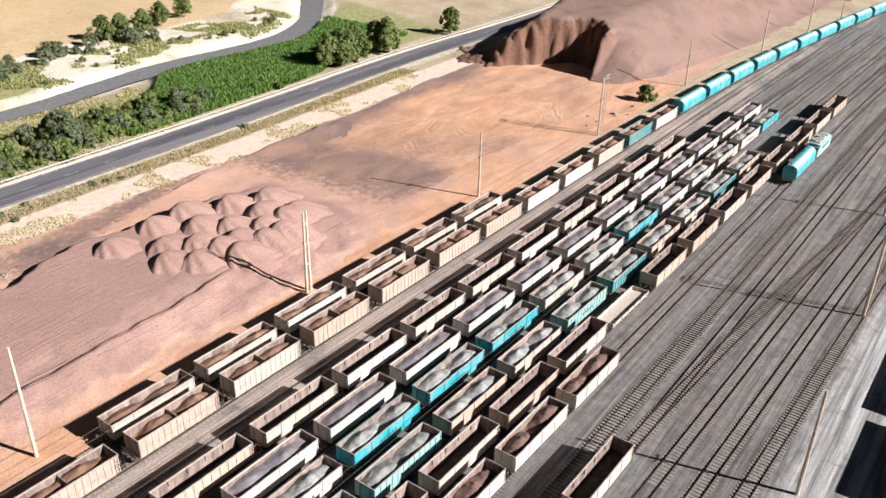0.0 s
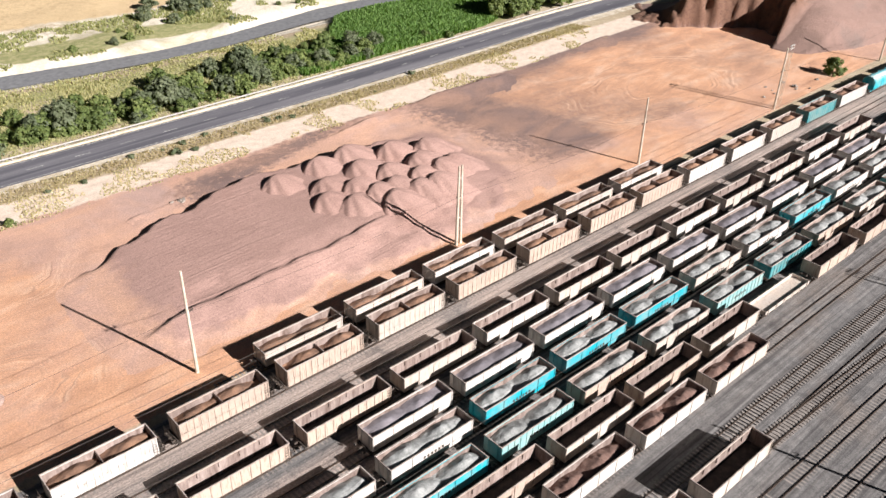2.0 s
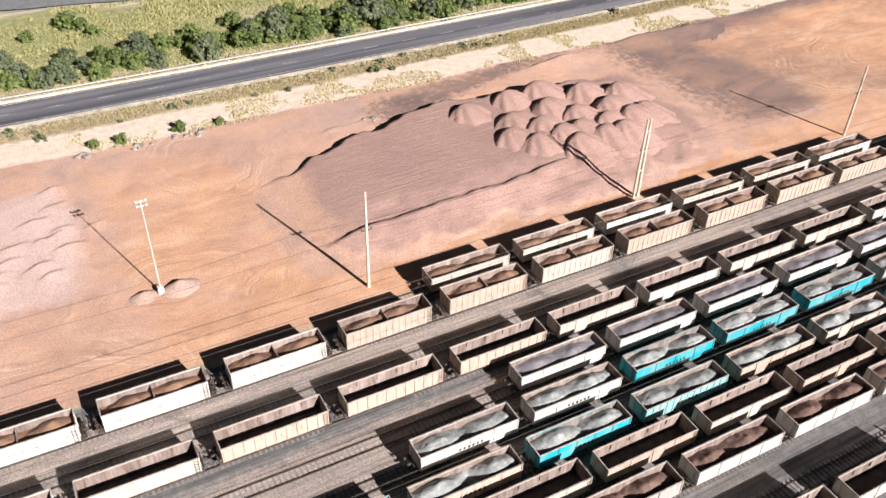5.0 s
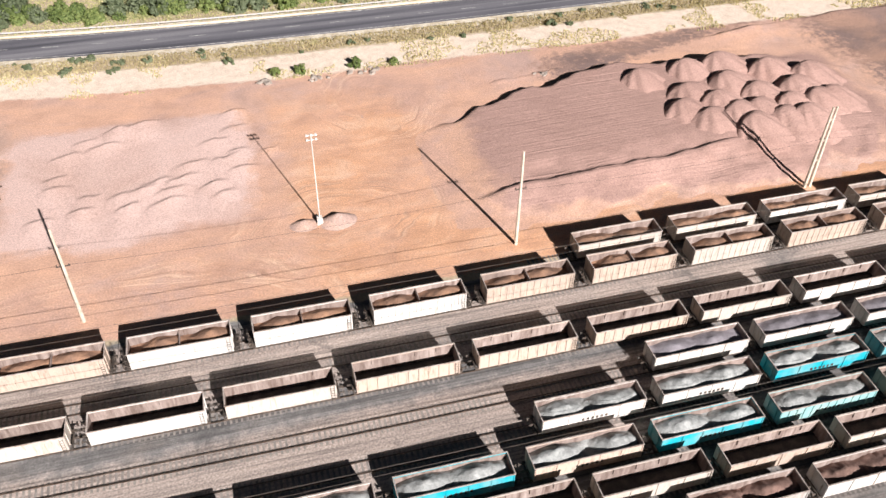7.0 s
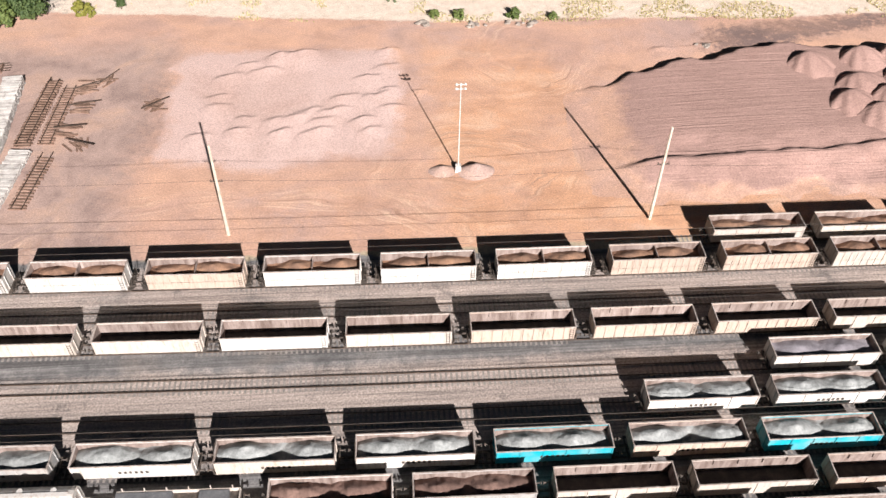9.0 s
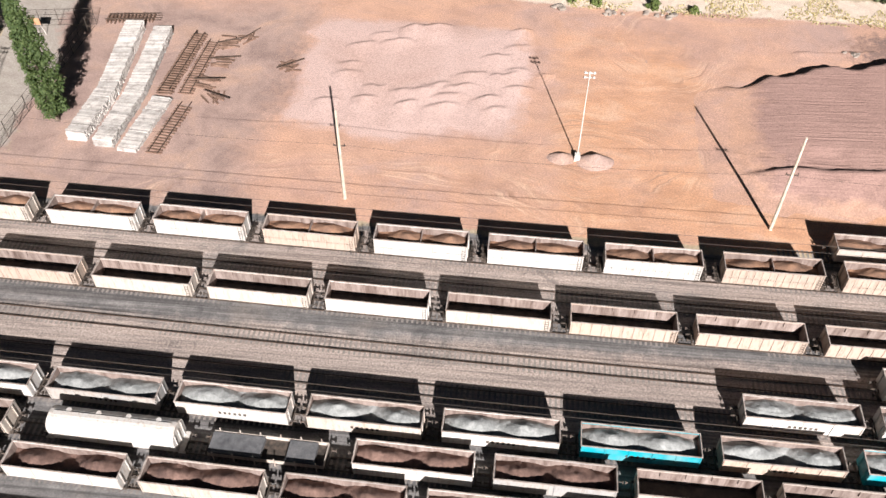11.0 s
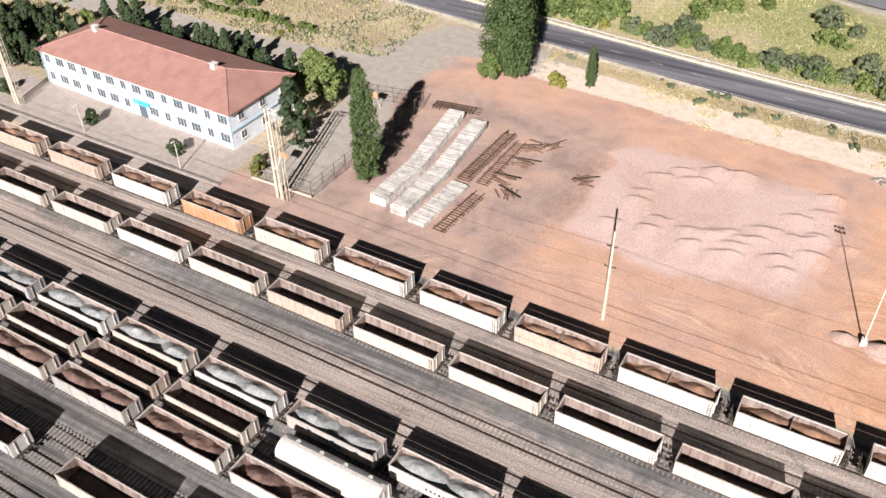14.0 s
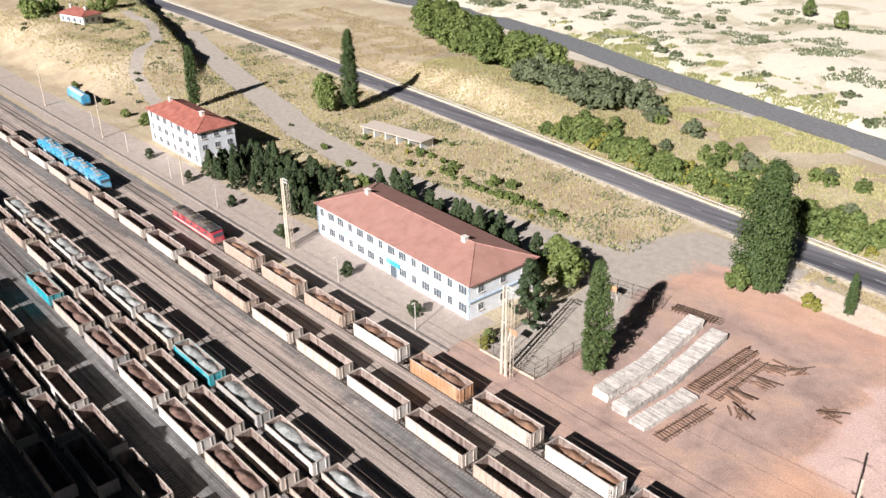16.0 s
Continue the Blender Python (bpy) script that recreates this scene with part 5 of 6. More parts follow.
for x, y, a in ((-83.0, 93.5, 0), (-80.5, 118.5, 180)):
    hp = thing("basketball_hoop", "weathered red backboard on a pale steel frame", "basketball hoop", pose(x, y, 0, 0, 0, a), "hoops of the court")
    for dx in (-0.6, 0.6):
        part("leg", Mesh().tube((dx, -1.0, 0), (dx, 0, 2.9), 0.06, n=6), M["pale_concrete"], hp)
    part("backboard", Mesh().box(0, 0.1, 3.2, 1.9, 0.08, 1.2), M["orange"], hp)
    part("rim", Mesh().tube((0, 0.4, 3.0), (0, 0.42, 3.03), 0.23, n=10), M["orange"], hp)

# ---- stacks of sleepers and track panels ----
slp = Mesh().add([(-1.5, -0.14, 0), (1.5, -0.14, 0), (1.5, 0.14, 0), (-1.5, 0.14, 0), (-1.5, -0.1, 0.2), (1.5, -0.1, 0.2), (1.5, 0.1, 0.2), (-1.5, 0.1, 0.2)],
                 [(3, 2, 1, 0), (4, 5, 6, 7), (0, 1, 5, 4), (1, 2, 6, 5), (2, 3, 7, 6), (3, 0, 4, 7)])
slp_me = slp.data("sleeper", M["stack"])


def stack(line_pts, layers, label, seed):
    w = thing("sleeper_stack", label, "sleeper stack", None, "stacks of concrete sleepers")
    r = random.Random(seed)
    lower = Mesh()
    pts = [Vector((x, y, 0)) for x, y in line_pts]
    total = sum((b - a).length for a, b in zip(pts, pts[1:]))
    d = 0.0
    while d < total:
        e, k = d, 0
        while k < len(pts) - 2 and e > (pts[k + 1] - pts[k]).length:
            e -= (pts[k + 1] - pts[k]).length
            k += 1
        u = (pts[k + 1] - pts[k]).normalized()
        p = pts[k] + u * e
        turn = math.atan2(u.y, u.x) - math.pi / 2
        for l in range(layers):
            dx, tw = r.uniform(-0.12, 0.12), turn + r.uniform(-0.04, 0.04)
            c, s = math.cos(tw), math.sin(tw)
            if l == layers - 1:
                ob = part("sleeper", slp_me, None, w)
                ob.matrix_local = pose(p.x + dx, p.y, l * 0.24, 0, 0, math.degrees(tw))
            else:
                lower.add([(p.x + dx + q[0] * c - q[1] * s, p.y + q[0] * s + q[1] * c, q[2] + l * 0.24) for q in slp.v], slp.f)
        d += 0.305
    tagged(part("stack_core", lower, M["stack"], w), kind="stuff")


stack([(-63.6, 92.8), (-63.0, 104), (-65.2, 123.0)], 7, "long tall stack of pale concrete sleepers", 1)
stack([(-59.2, 91.8), (-58.6, 104), (-60.0, 122.2)], 6, "long stack of pale concrete sleepers", 2)
stack([(-55.4, 91.0), (-54.2, 103.5)], 3, "short low stack of pale concrete sleepers", 3)


def panel(x, y, length, turn, layers, seed):
    w = thing("track_panel", "rusty track panel of rails on old wooden sleepers", "track panel", pose(x, y, 0, 0, 0, turn), "stored track panels")
    r = random.Random(seed)
    for l in range(layers):
        for i in range(int(length / 0.65)):
            ob = part("wooden_sleeper", WOOD_ME, None, w)
            ob.matrix_local = pose(-length / 2 + i * 0.65, r.uniform(-0.1, 0.1), 0.1 + l * 0.42, 0, 0, 90 + r.uniform(-4, 4))
        for s in (-0.75, 0.75):
            part("rail", Mesh().box(0, s, 0.28 + l * 0.42, length + r.uniform(-0.5, 0.8), 0.08, 0.15), M["steel"], w)


WOOD_ME = Mesh().box(0, 0, 0, 2.5, 0.24, 0.18).data("wooden_sleeper", M["wood"])
panel(-50.9, 97.0, 12.0, 84, 1, 1)
panel(-54.0, 113.6, 17.0, 87, 2, 2)
panel(-51.0, 113.0, 15.0, 88, 1, 3)
panel(-66.5, 125.6, 9.0, 8, 2, 4)
for k, (x, y, a, n) in enumerate(((-48.0, 119.5, 10, 16), (-47.6, 114.5, -5, 12), (-48.6, 108.6, -12, 12), (-46.4, 104.8, -38, 9), (-36.4, 113.8, 20, 12), (-45.0, 121.5, 40, 6))):
    w = thing("scrap_pile", "loose pile of old wooden sleepers and rusty rails", "scrap pile", pose(x, y, 0, 0, 0, a), "scrap on the dirt yard")
    r = random.Random(20 + k)
    for i in range(n):
        ob = part("wooden_sleeper", WOOD_ME, None, w)
        ob.matrix_local = pose(r.uniform(-0.8, 0.8), r.uniform(-1.5, 1.5), 0.1 + 0.2 * (i // 5), 0, r.uniform(-3, 3), r.uniform(-14, 14) if k < 3 else r.uniform(-50, 50))
    part("rail", Mesh().box(0.3, 0.4, 0.75, 5.0, 0.09, 0.15, 0.3), M["steel"], w)


# ---- plants ----
def leaf_material(name, a, b_, c):
    m, nt, b = begin(name, 0.7)
    g = nt.nodes.new("ShaderNodeNewGeometry")
    info = nt.nodes.new("ShaderNodeObjectInfo")
    f = mathn(nt, "MULTIPLY_ADD", info.outputs["Random"], 0.35, mathn(nt, "MULTIPLY", g.outputs["Random Per Island"], 0.65))
    col = ramp(nt, f, [(0.1, a), (0.5, b_), (0.95, c)])
    nt.links.new(col, b.inputs["Base Color"])
    tr = nt.nodes.new("ShaderNodeBsdfTranslucent")
    nt.links.new(mixc(nt, 1.0, col, (1.5, 1.6, 0.8), "MULTIPLY"), tr.inputs["Color"])
    mx = nt.nodes.new("ShaderNodeMixShader")
    mx.inputs[0].default_value = 0.35
    nt.links.new(b.outputs[0], mx.inputs[1])
    nt.links.new(tr.outputs[0], mx.inputs[2])
    nt.links.new(mx.outputs[0], nt.nodes["Material Output"].inputs["Surface"])
    return m


M["leaf"] = leaf_material("leaf_green", (0.075, 0.11, 0.03), (0.14, 0.185, 0.052), (0.25, 0.28, 0.095))
M["leaf_poplar"] = leaf_material("leaf_poplar", (0.038, 0.068, 0.02), (0.072, 0.11, 0.034), (0.125, 0.165, 0.055))
M["leaf_dark"] = leaf_material("leaf_dark", (0.028, 0.048, 0.02), (0.05, 0.078, 0.03), (0.085, 0.11, 0.042))
M["leaf_olive"] = leaf_material("leaf_silver", (0.09, 0.115, 0.06), (0.14, 0.165, 0.09), (0.21, 0.23, 0.14))
M["leaf_yellow"] = leaf_material("leaf_yellow", (0.16, 0.17, 0.03), (0.24, 0.23, 0.045), (0.32, 0.28, 0.07))
M["reed"] = leaf_material("reed_green", (0.09, 0.17, 0.035), (0.14, 0.24, 0.055), (0.22, 0.3, 0.085))
M["bank"] = leaf_material("bank_grass", (0.21, 0.23, 0.09), (0.34, 0.33, 0.15), (0.5, 0.44, 0.25))
M["verge"] = leaf_material("verge_straw", (0.36, 0.33, 0.17), (0.5, 0.42, 0.26), (0.62, 0.53, 0.37))
M["dry"] = leaf_material("dry_grass", (0.26, 0.21, 0.12), (0.36, 0.29, 0.17), (0.45, 0.37, 0.23))


def leaf_quad(m, c, n, size, r):
    u = n.orthogonal().normalized()
    u.rotate(Matrix.Rotation(r.uniform(0, 6.28), 3, n))
    v = n.cross(u)
    a, b = u * size * r.uniform(0.6, 1.1), v * size * r.uniform(0.5, 0.9)
    m.add([c - a, c - b * 0.8 + n * size * 0.15, c + a, c + b * 0.8 - n * size * 0.1], [(0, 1, 2, 3)])


def crown(kind, w, h, seed, count, size):
    """Leaves in many clumps: column, round, or cone outline, uneven, with gaps."""
    r = random.Random(seed)
    m = Mesh()
    clumps = max(10, count // 26)
    for k in range(clumps):
        z = r.random()
        ang = r.uniform(0, 6.283)
        if kind == "column":
            prof = math.sin(math.pi * min(1, 0.12 + z * 0.86)) ** 0.55 * (1 - 0.35 * z)
        elif kind == "cone":
            prof = (1 - z) ** 0.8 * 0.95 + 0.05
        else:
            prof = math.sqrt(max(0.05, 1 - (2 * z * 0.9 - 0.75) ** 2))
        rad = prof * w * r.uniform(0.55, 1.05) * (0.85 + 0.3 * math.sin(ang * 3 + seed))
        c = Vector((math.cos(ang) * rad, math.sin(ang) * rad, z * h))
        cs = w * r.uniform(0.16, 0.32) if kind != "cone" else w * r.uniform(0.12, 0.22)
        for i in range(count // clumps):
            d = Vector((r.gauss(0, 1), r.gauss(0, 1), r.gauss(0, 1)))
            d.normalize()
            p = c + d * cs * r.uniform(0.5, 1.0)
            p.z = max(p.z, 0.02 * h)
            leaf_quad(m, p, (d + Vector((0, 0, 0.4)) + c.normalized() * 0.4).normalized(), size, r)
    return m


def trunk_mesh(h, r0):
    t = Mesh().tube((0, 0, -0.3), (0.05, 0, h), r0, r0 * 0.3, 8)
    for k in range(5):
        z, a = h * (0.35 + 0.12 * k), k * 2.4
        t.tube((0, 0, z), (math.cos(a) * h * 0.16, math.sin(a) * h * 0.16, z + h * 0.16), r0 * 0.35, r0 * 0.1, 5)
    return t


PLANTS = {}


def plant(kind, x, y, scale=1.0, turn=0.0, variant=0, z=None):
    spec = dict(
        poplar=("column", 2.7, 19.5, 16000, 0.22, "leaf_poplar", 1.5, "tall columnar green poplar tree", "poplar_tree", "tree"),
        big_poplar=("column", 6.0, 24.5, 26000, 0.3, "leaf_poplar", 0.8, "broad tall poplar tree by the road", "poplar_tree", "tree"),
        pine=("cone", 3.3, 8.0, 2200, 0.38, "leaf_dark", 0.8, "dark green conifer beside the station", "conifer_tree", "tree"),
        tree=("round", 3.0, 5.6, 2400, 0.36, "leaf", 1.2, "leafy green roadside tree", "leafy_tree", "tree"),
        bush=("round", 2.2, 3.0, 1300, 0.3, "leaf", 0.0, "dense green bush on the river bank", "bush", "bush"),
        silver=("round", 3.0, 4.2, 1700, 0.36, "leaf_olive", 0.3, "silvery green willow bush near the river", "willow_bush", "bush"),
        yellow=("round", 1.4, 2.0, 600, 0.3, "leaf_yellow", 0.0, "yellow green shrub on bare ground", "shrub", "bush"),
        ball=("round", 1.5, 2.9, 1500, 0.2, "leaf_dark", 0.1, "clipped dark green rounded shrub on the platform", "clipped_shrub", "bush"),
        scrub=("round", 0.9, 0.8, 160, 0.3, "leaf_olive", 0.0, "small dry grey green scrub", "scrub", "bush"))[kind]
    key = (kind, variant)
    m = pose(x, y, float(ground_z(x, y)) - 0.03 if z is None else z, 0, 0, turn) @ Matrix.Scale(scale, 4)
    if key not in PLANTS:
        form, w, h, n, size, mat, lift, label, name, cat = spec
        p = thing(name, label, cat, None, cat + "s by the river and road" if kind in ("bush", "silver", "tree", "scrub") else "")
        cm = crown(form, w, h, 7 * variant + len(kind), n, size)
        cm.v = [(a, b, c + lift) for a, b, c in cm.v]
        part("crown", cm, M[mat], p)
        if kind not in ("scrub", "bush", "yellow", "silver"):
            part("trunk", trunk_mesh(lift + h * 0.7, 0.04 * h * (0.5 if form == "column" else 0.6)), M["bark"], p)
        PLANTS[key] = p
        p.matrix_basis = m
        return p
    q = copy_thing(PLANTS[key], Matrix.Identity(4))
    q.matrix_basis = m
    return q


plant("poplar", -68.5, 97.0, 1.0)
plant("poplar", -212.8, 159.5, 1.2, 60)
plant("poplar", -251.4, 125.5, 0.95, 130)
plant("poplar", -47.4, 145.1, 0.42, 200)
plant("big_poplar", -64.2, 144.0, 1.0)
plant("tree", -66.5, 139.5, 0.8, 40, 1)
plant("tree", -222.0, 156.0, 1.5, 10, 0)
plant("tree", -216.5, 153.0, 1.1, 80, 1)
plant("yellow", -54.2, 143.6, 1.2)
plant("yellow", -52.6, 143.0, 0.9, 60)
plant("pine", -87.6, 103.0, 1.35, 0, 0)
plant("tree", -90.5, 117.5, 1.2, 0, 0)
plant("tree", -94.5, 120.5, 1.1, 90, 1)
plant("tree", -98.5, 123.5, 0.9, 30, 0)
plant("yellow", -86.6, 90.4, 1.0, 20)
plant("bush", -88.2, 93.0, 0.6, 20)
for x, y in ((-124.4, 89.6), (-103.1, 88.9), (-172.0, 91.6), (-217.6, 93.0), (-194.5, 92.4), (-149.0, 90.4)):
    plant("ball", x, y, 1.0 if x > -150 else 0.9, x * 7, int(x) % 2)
r = random.Random(31)
for i in range(62):
    plant("pine", r.uniform(-197, -151), r.uniform(97.5, 116), r.uniform(0.55, 0.85), r.uniform(0, 360), i % 3)
for i in range(24):
    plant("pine", -150 + 2.1 * i + r.uniform(-1, 1), 118.5 + r.uniform(-1.5, 5) - 0.05 * i, r.uniform(0.6, 0.95), r.uniform(0, 360), i % 3)
for i in range(16):
    plant("bush", -152 + 2.7 * i, 141.5 + r.uniform(-1, 1) - 0.06 * i, r.uniform(0.4, 0.7), r.uniform(0, 360), i % 3)
for i in range(14):
    plant("bush", -190 + r.uniform(0, 36), r.uniform(122, 160), r.uniform(0.3, 0.7), r.uniform(0, 360), i % 3)
# belt of unseen trees along the south edge, added to shade the yard
for i in range(13):
    plant("tree", -186 + 8.5 * i + r.uniform(-2, 2), r.uniform(-4, 0), r.uniform(2.8, 3.4), r.uniform(0, 360), i % 2)
# between road and river
for i in range(120):
    x = -50 + 1.75 * i + r.uniform(-1.5, 1.5)
    off = r.choice((9, 10, 12, 15)) + r.uniform(-1.5, 3)
    k = "silver" if r.random() < 0.25 else "bush"
    if x < 128 or r.random() < 0.3:
        plant(k, x, float(road_mid(x)) + off, r.uniform(0.5, 1.05), r.uniform(0, 360), i % 3)
for i in range(10):
    plant("tree", 176 + r.uniform(0, 26), float(road_mid(185)) + r.uniform(7, 13), r.uniform(0.9, 1.5), r.uniform(0, 360), i % 2)
plant("tree", 231, 162, 1.2, 40, 0)
plant("bush", 207.6, 82.4, 1.3, 0, 0)
for i in range(105):
    x = -152 + 0.95 * i + r.uniform(-2, 2)
    plant("bush" if r.random() < 0.8 else "yellow", x, float(road_mid(x)) + r.uniform(9, 17), r.uniform(0.9, 1.8), r.uniform(0, 360), i % 3)
for i in range(26):
    plant("silver", r.uniform(-190, -130), r.uniform(205, 228), r.uniform(1.3, 2.1), r.uniform(0, 360), i % 3)
for i in range(70):
    k = r.random()
    x = -290 + 110 * k + r.uniform(-4, 4)
    plant("tree" if r.random() < 0.75 else "bush", x, 264 - 50 * k + r.uniform(-9, 9), r.uniform(1.1, 2.0), r.uniform(0, 360), i % 2)
for i in range(30):
    x = r.uniform(-120, 20)
    plant("silver" if r.random() < 0.3 else "bush", x, float(road_mid(x)) + r.uniform(14, 42), r.uniform(0.6, 1.2), r.uniform(0, 360), i % 3)
for i in range(64):
    x = r.uniform(36, 132)
    plant("silver" if r.random() < 0.2 else "bush", x, float(road_mid(x)) + r.uniform(9, 24), r.uniform(0.7, 1.5), r.uniform(0, 360), i % 3)
for i in range(26):
    x = r.uniform(60, 205)
    plant("bush" if i % 3 else "silver", x, float(river_mid(x)) + r.uniform(9, 22), r.uniform(0.25, 0.6), r.uniform(0, 360), i % 3)
for i in range(26):
    plant("bush" if i % 4 else "yellow", r.uniform(-200, -112), r.uniform(117, 124) if i % 2 else r.uniform(136, 160), r.uniform(0.4, 0.9), r.uniform(0, 360), i % 3)
for x, y, k in ((-238, 108, 0.9), (-246, 106, 1.1), (-258, 105, 0.8), (-275, 106, 0.7), (-300, 106, 0.8), (-392, 128, 2.2), (-402, 131, 2.6), (-396, 137, 2.0), (-394, 160, 2.6), (-388, 152, 1.4)):
    plant("bush", x, y, k, x * 5, int(-x) % 3)
for i in range(18):
    x = r.uniform(-150, -60)
    plant("silver" if i % 3 == 0 else "bush", x, float(road_mid(x)) + r.uniform(18, 46), r.uniform(0.6, 1.2), r.uniform(0, 360), i % 3)
# far bank scrub
for i in range(20):
    x = r.uniform(95, 165)
    plant("silver", x, float(river_mid(x)) + r.uniform(24, 34), r.uniform(0.5, 1.0), r.uniform(0, 360), i % 3)
for x, y in ((153, 238), (158, 236), (166, 236), (176, 240), (188, 243), (-172, 388), (-151, 374)):
    plant("tree", x, y, 1.1, x * 3, int(x) % 2)
for i in range(90):
    x = r.uniform(-300, 20)
    plant("scrub", x, float(river_mid(x)) + 12 + 140 * r.random() ** 1.4, r.uniform(0.8, 3.2), r.uniform(0, 360), i % 3)
for i in range(36):
    x = r.uniform(-60, 130)
    plant("scrub", x, float(road_mid(x)) - r.uniform(6, 12), r.uniform(0.5, 1.3), r.uniform(0, 360), i % 3)
for i in range(40):
    plant("scrub", r.uniform(-420, -170), r.uniform(112, 178), r.uniform(0.5, 1.8), r.uniform(0, 360), i % 3)


def tuft_field(name, label, material, n, place, height, seed):
    q = np.random.RandomState(seed)
    x, y = place(q, n)
    ok = (np.abs(y - road_mid(x)) > 6.0) & (lane_dist(x, y) > 5.0) & (path_dist(x, y) > 2.2) & ~((x > -146) & (x < -90) & (y > 123) & (y < 135))
    x, y, n = x[ok], y[ok], int(ok.sum())
    z = ground_z(x, y)
    a, hh, ww = q.rand(n) * 6.28, height * (0.5 + 0.7 * q.rand(n)), height * (0.3 + 0.3 * q.rand(n))
    dx, dy = np.cos(a) * ww, np.sin(a) * ww
    lx_, ly_ = (q.rand(n) - 0.5) * 0.8 * hh, (q.rand(n) - 0.5) * 0.8 * hh
    v = np.stack([np.stack([x - dx, y - dy, z - 0.05], -1), np.stack([x + dx, y + dy, z - 0.05], -1),
                  np.stack([x + dx * 0.4 + lx_, y + dy * 0.4 + ly_, z + hh], -1)], 1).reshape(-1, 3)
    me = bpy.data.meshes.new(name)
    me.from_pydata(v.tolist(), [], np.arange(3 * n).reshape(-1, 3).tolist())
    me.materials.append(material)
    tagged(new(name, me), label, "grass", kind="stuff")


def strip(x0, x1, a, b):
    def place(q, n):
        x = x0 + (x1 - x0) * q.rand(n)
        return x, road_mid(x) + a + (b - a) * q.rand(n)
    return place


def reed_bed(q, n):
    x = 108 + 112 * q.rand(n)
    near, far_ = road_mid(x) + 9 + 8 * step(165, 195, x), river_mid(x) - river_half(x) * 1.3 - 1.5
    far_ = near + (far_ - near) * (0.45 + 0.55 * step(122, 146, x))
    return x, near + (far_ - near) * q.rand(n)


tuft_field("reeds", "dense bright green reed bed along the river", M["reed"], 60000, reed_bed, 1.5, 3)
tuft_field("verge_grass", "dry yellow grass along the road verge", M["dry"], 18000, strip(-60, 190, -10.5, -5.5), 0.4, 4)
tuft_field("bank_grass", "rough green grass between road and river", M["bank"], 60000, strip(-230, 120, 6, 42), 0.45, 5)
tuft_field("hill_grass", "dry straw grass on the slopes", M["dry"], 26000, lambda q, n: (-420 + 330 * q.rand(n), 118 + 58 * q.rand(n)), 0.45, 6)



def clumped(x0, x1, a, b, base, size, cut):
    """Places in clumps, at a distance from a base line."""
    def place(q, n):
        x = x0 + (x1 - x0) * q.rand(4 * n)
        y = base(x) + a + (b - a) * q.rand(4 * n)
        ok = vnoise(x, y, size) > cut
        return x[ok][:n], y[ok][:n]
    return place


tuft_field("far_bank_scrub", "grey green scrub in clumps on the pale far bank", M["leaf_olive"], 22000, clumped(-330, 60, 14, 130, river_mid, 13, 0.1), 0.8, 11)
tuft_field("bank_weeds", "green weeds in strips along the river gravel", M["bank"], 26000, clumped(-250, 215, 7, 32, river_mid, 10, 0.04), 0.7, 12)
tuft_field("near_bank_weeds", "dull green weeds between road and river", M["bank"], 30000, clumped(-150, 130, -36, -8, river_mid, 9, -0.02), 0.6, 13)
tuft_field("verge_tufts", "pale straw tufts scattered on the sandy verge", M["verge"], 8000, clumped(-60, 200, -20, -6, road_mid, 6, 0.08), 0.4, 16)
tuft_field("hummock_grass", "dry straw and olive tufts on the hummocks by the road", M["dry"], 24000, clumped(-360, -120, 8, 60, road_mid, 7, -0.05), 0.5, 15)
tuft_field("dirt_bank_tufts", "dark dry tufts on the slopes behind the station", M["leaf_olive"], 12000, clumped(-430, -90, -62, -6, road_mid, 8, 0.08), 0.6, 14)
tuft_field("slope_weeds", "sparse brown green weeds on the dry slopes", M["bank"], 20000, lambda q, n: (-420 + 330 * q.rand(n), 112 + 66 * q.rand(n) ** 0.8), 0.6, 8)

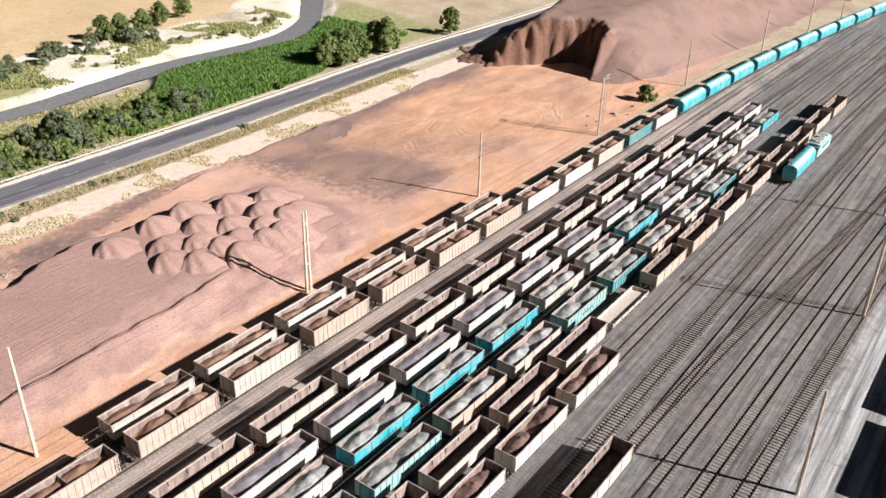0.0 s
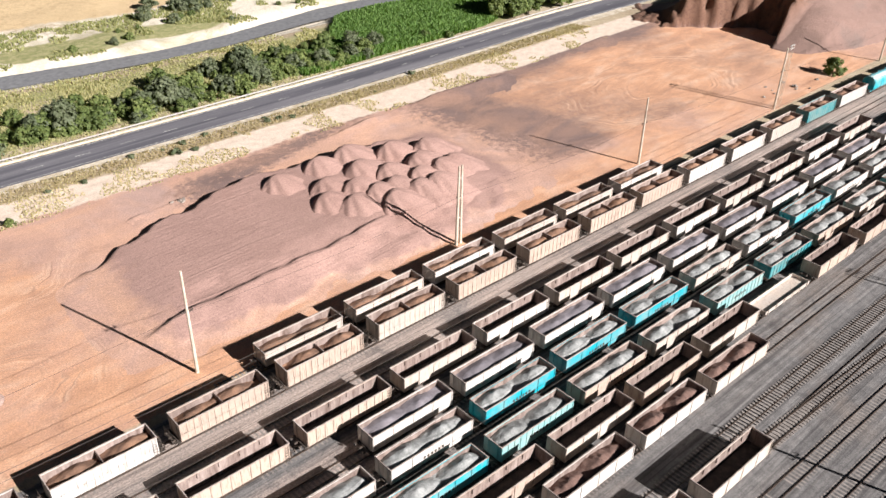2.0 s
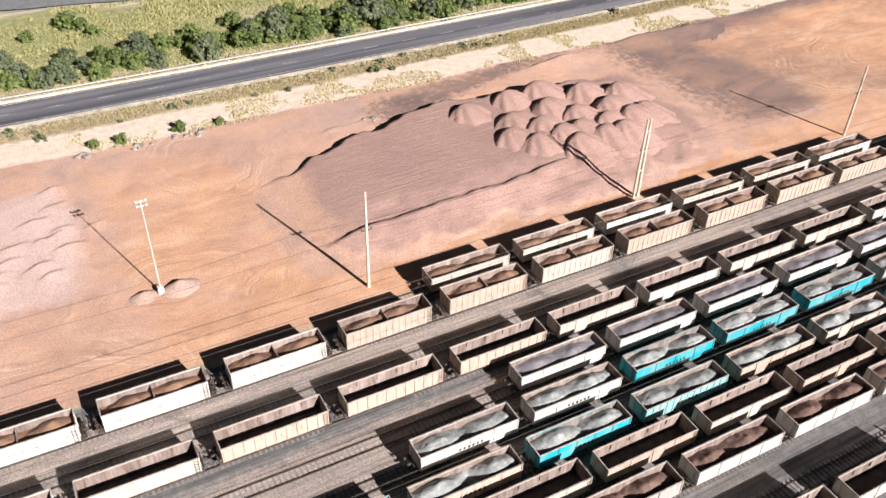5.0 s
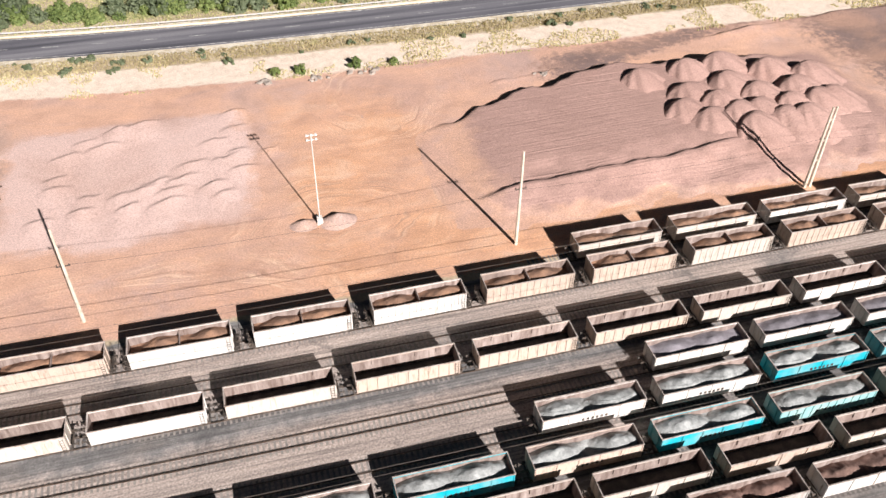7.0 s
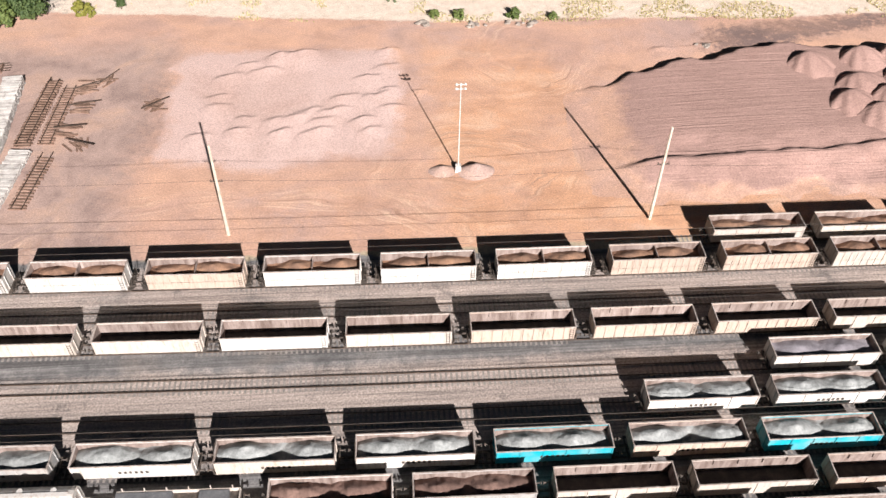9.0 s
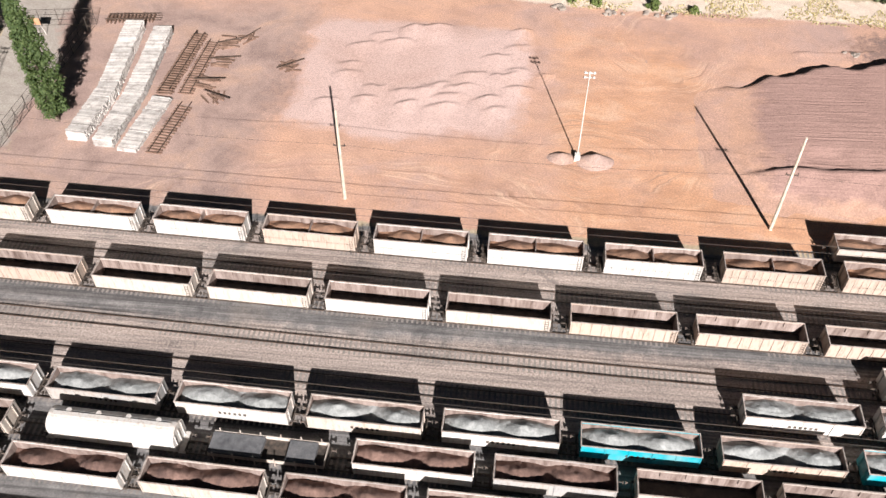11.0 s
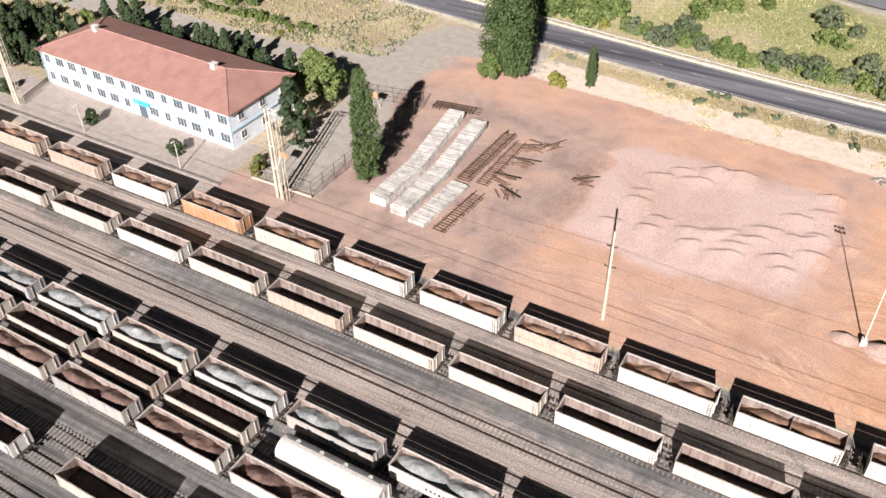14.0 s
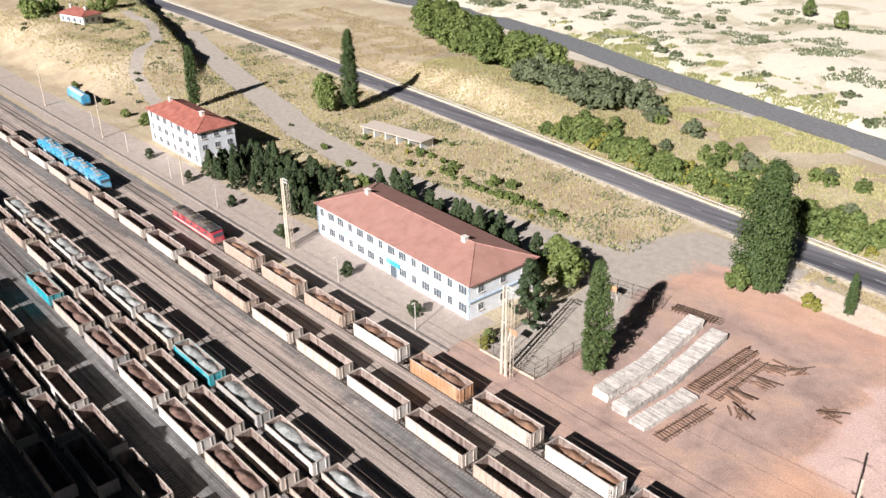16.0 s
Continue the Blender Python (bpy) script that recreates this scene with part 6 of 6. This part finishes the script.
# loose boulders and rubble at the yard edge
rock_bm = bmesh.new()
bmesh.ops.create_icosphere(rock_bm, subdivisions=2, radius=1.0)
for v in rock_bm.verts:
    v.co *= 0.8 + 0.5 * noise.noise(v.co * 1.3)
    v.co.z *= 0.65
rock_me = bpy.data.meshes.new("boulder")
rock_bm.to_mesh(rock_me)
rock_bm.free()
M["rock"] = worn("rubble", (0.3, 0.25, 0.21), (0.17, 0.14, 0.12), (0.42, 0.37, 0.32), 0.8, 4, 0.9, relief=0.6, depth=0.1)
rock_me.materials.append(M["rock"])
for i in range(34):
    cx, cy, sp = ((6.5, 136.8, 1.6), (17, 136.0, 2.0), (25, 136.4, 3.0), (56, 127.0, 1.5), (188, 86, 12), (202, 84, 10))[i % 6]
    ob = new("boulder", rock_me)
    ob.matrix_world = pose(cx + r.uniform(-sp, sp), cy + r.uniform(-sp, sp) * 0.4, 0.1, r.uniform(-20, 20), r.uniform(-20, 20), r.uniform(0, 360)) @ Matrix.Scale(r.uniform(0.3, 0.9), 4)
    tagged(ob, "rough grey brown boulder at the yard edge", "boulder", "rubble at the yard edge")
for x, y, k in ((24.0, 138.5, 0.6), (14.0, 138.8, 0.55), (9.5, 139.0, 0.5), (31, 137.5, 0.45)):
    plant("bush", x, y, k, x * 9, int(x) % 3)

# parked car behind the station
car = thing("car", "pale parked hatchback behind the station", "car", pose(-127.8, 125.7, 0, 0, 0, 20))
body = Mesh().box(0, 0, 0.55, 4.1, 1.7, 0.55, taper=0.95)
part("body", body, M["white"], car)
part("cabin", Mesh().box(-0.2, 0, 1.1, 2.2, 1.5, 0.55, taper=0.8), M["glass"], car, "dark glazed cabin")
part("roof", Mesh().box(-0.2, 0, 1.4, 1.7, 1.2, 0.05), M["white"], car)
tyre = Mesh().tube((0, -0.1, 0.31), (0, 0.1, 0.31), 0.31, n=12).data("wheel", M["iron"])
for dx in (-1.3, 1.3):
    for dy in (-0.8, 0.8):
        part("wheel", tyre, None, car).location = (dx, dy, 0)
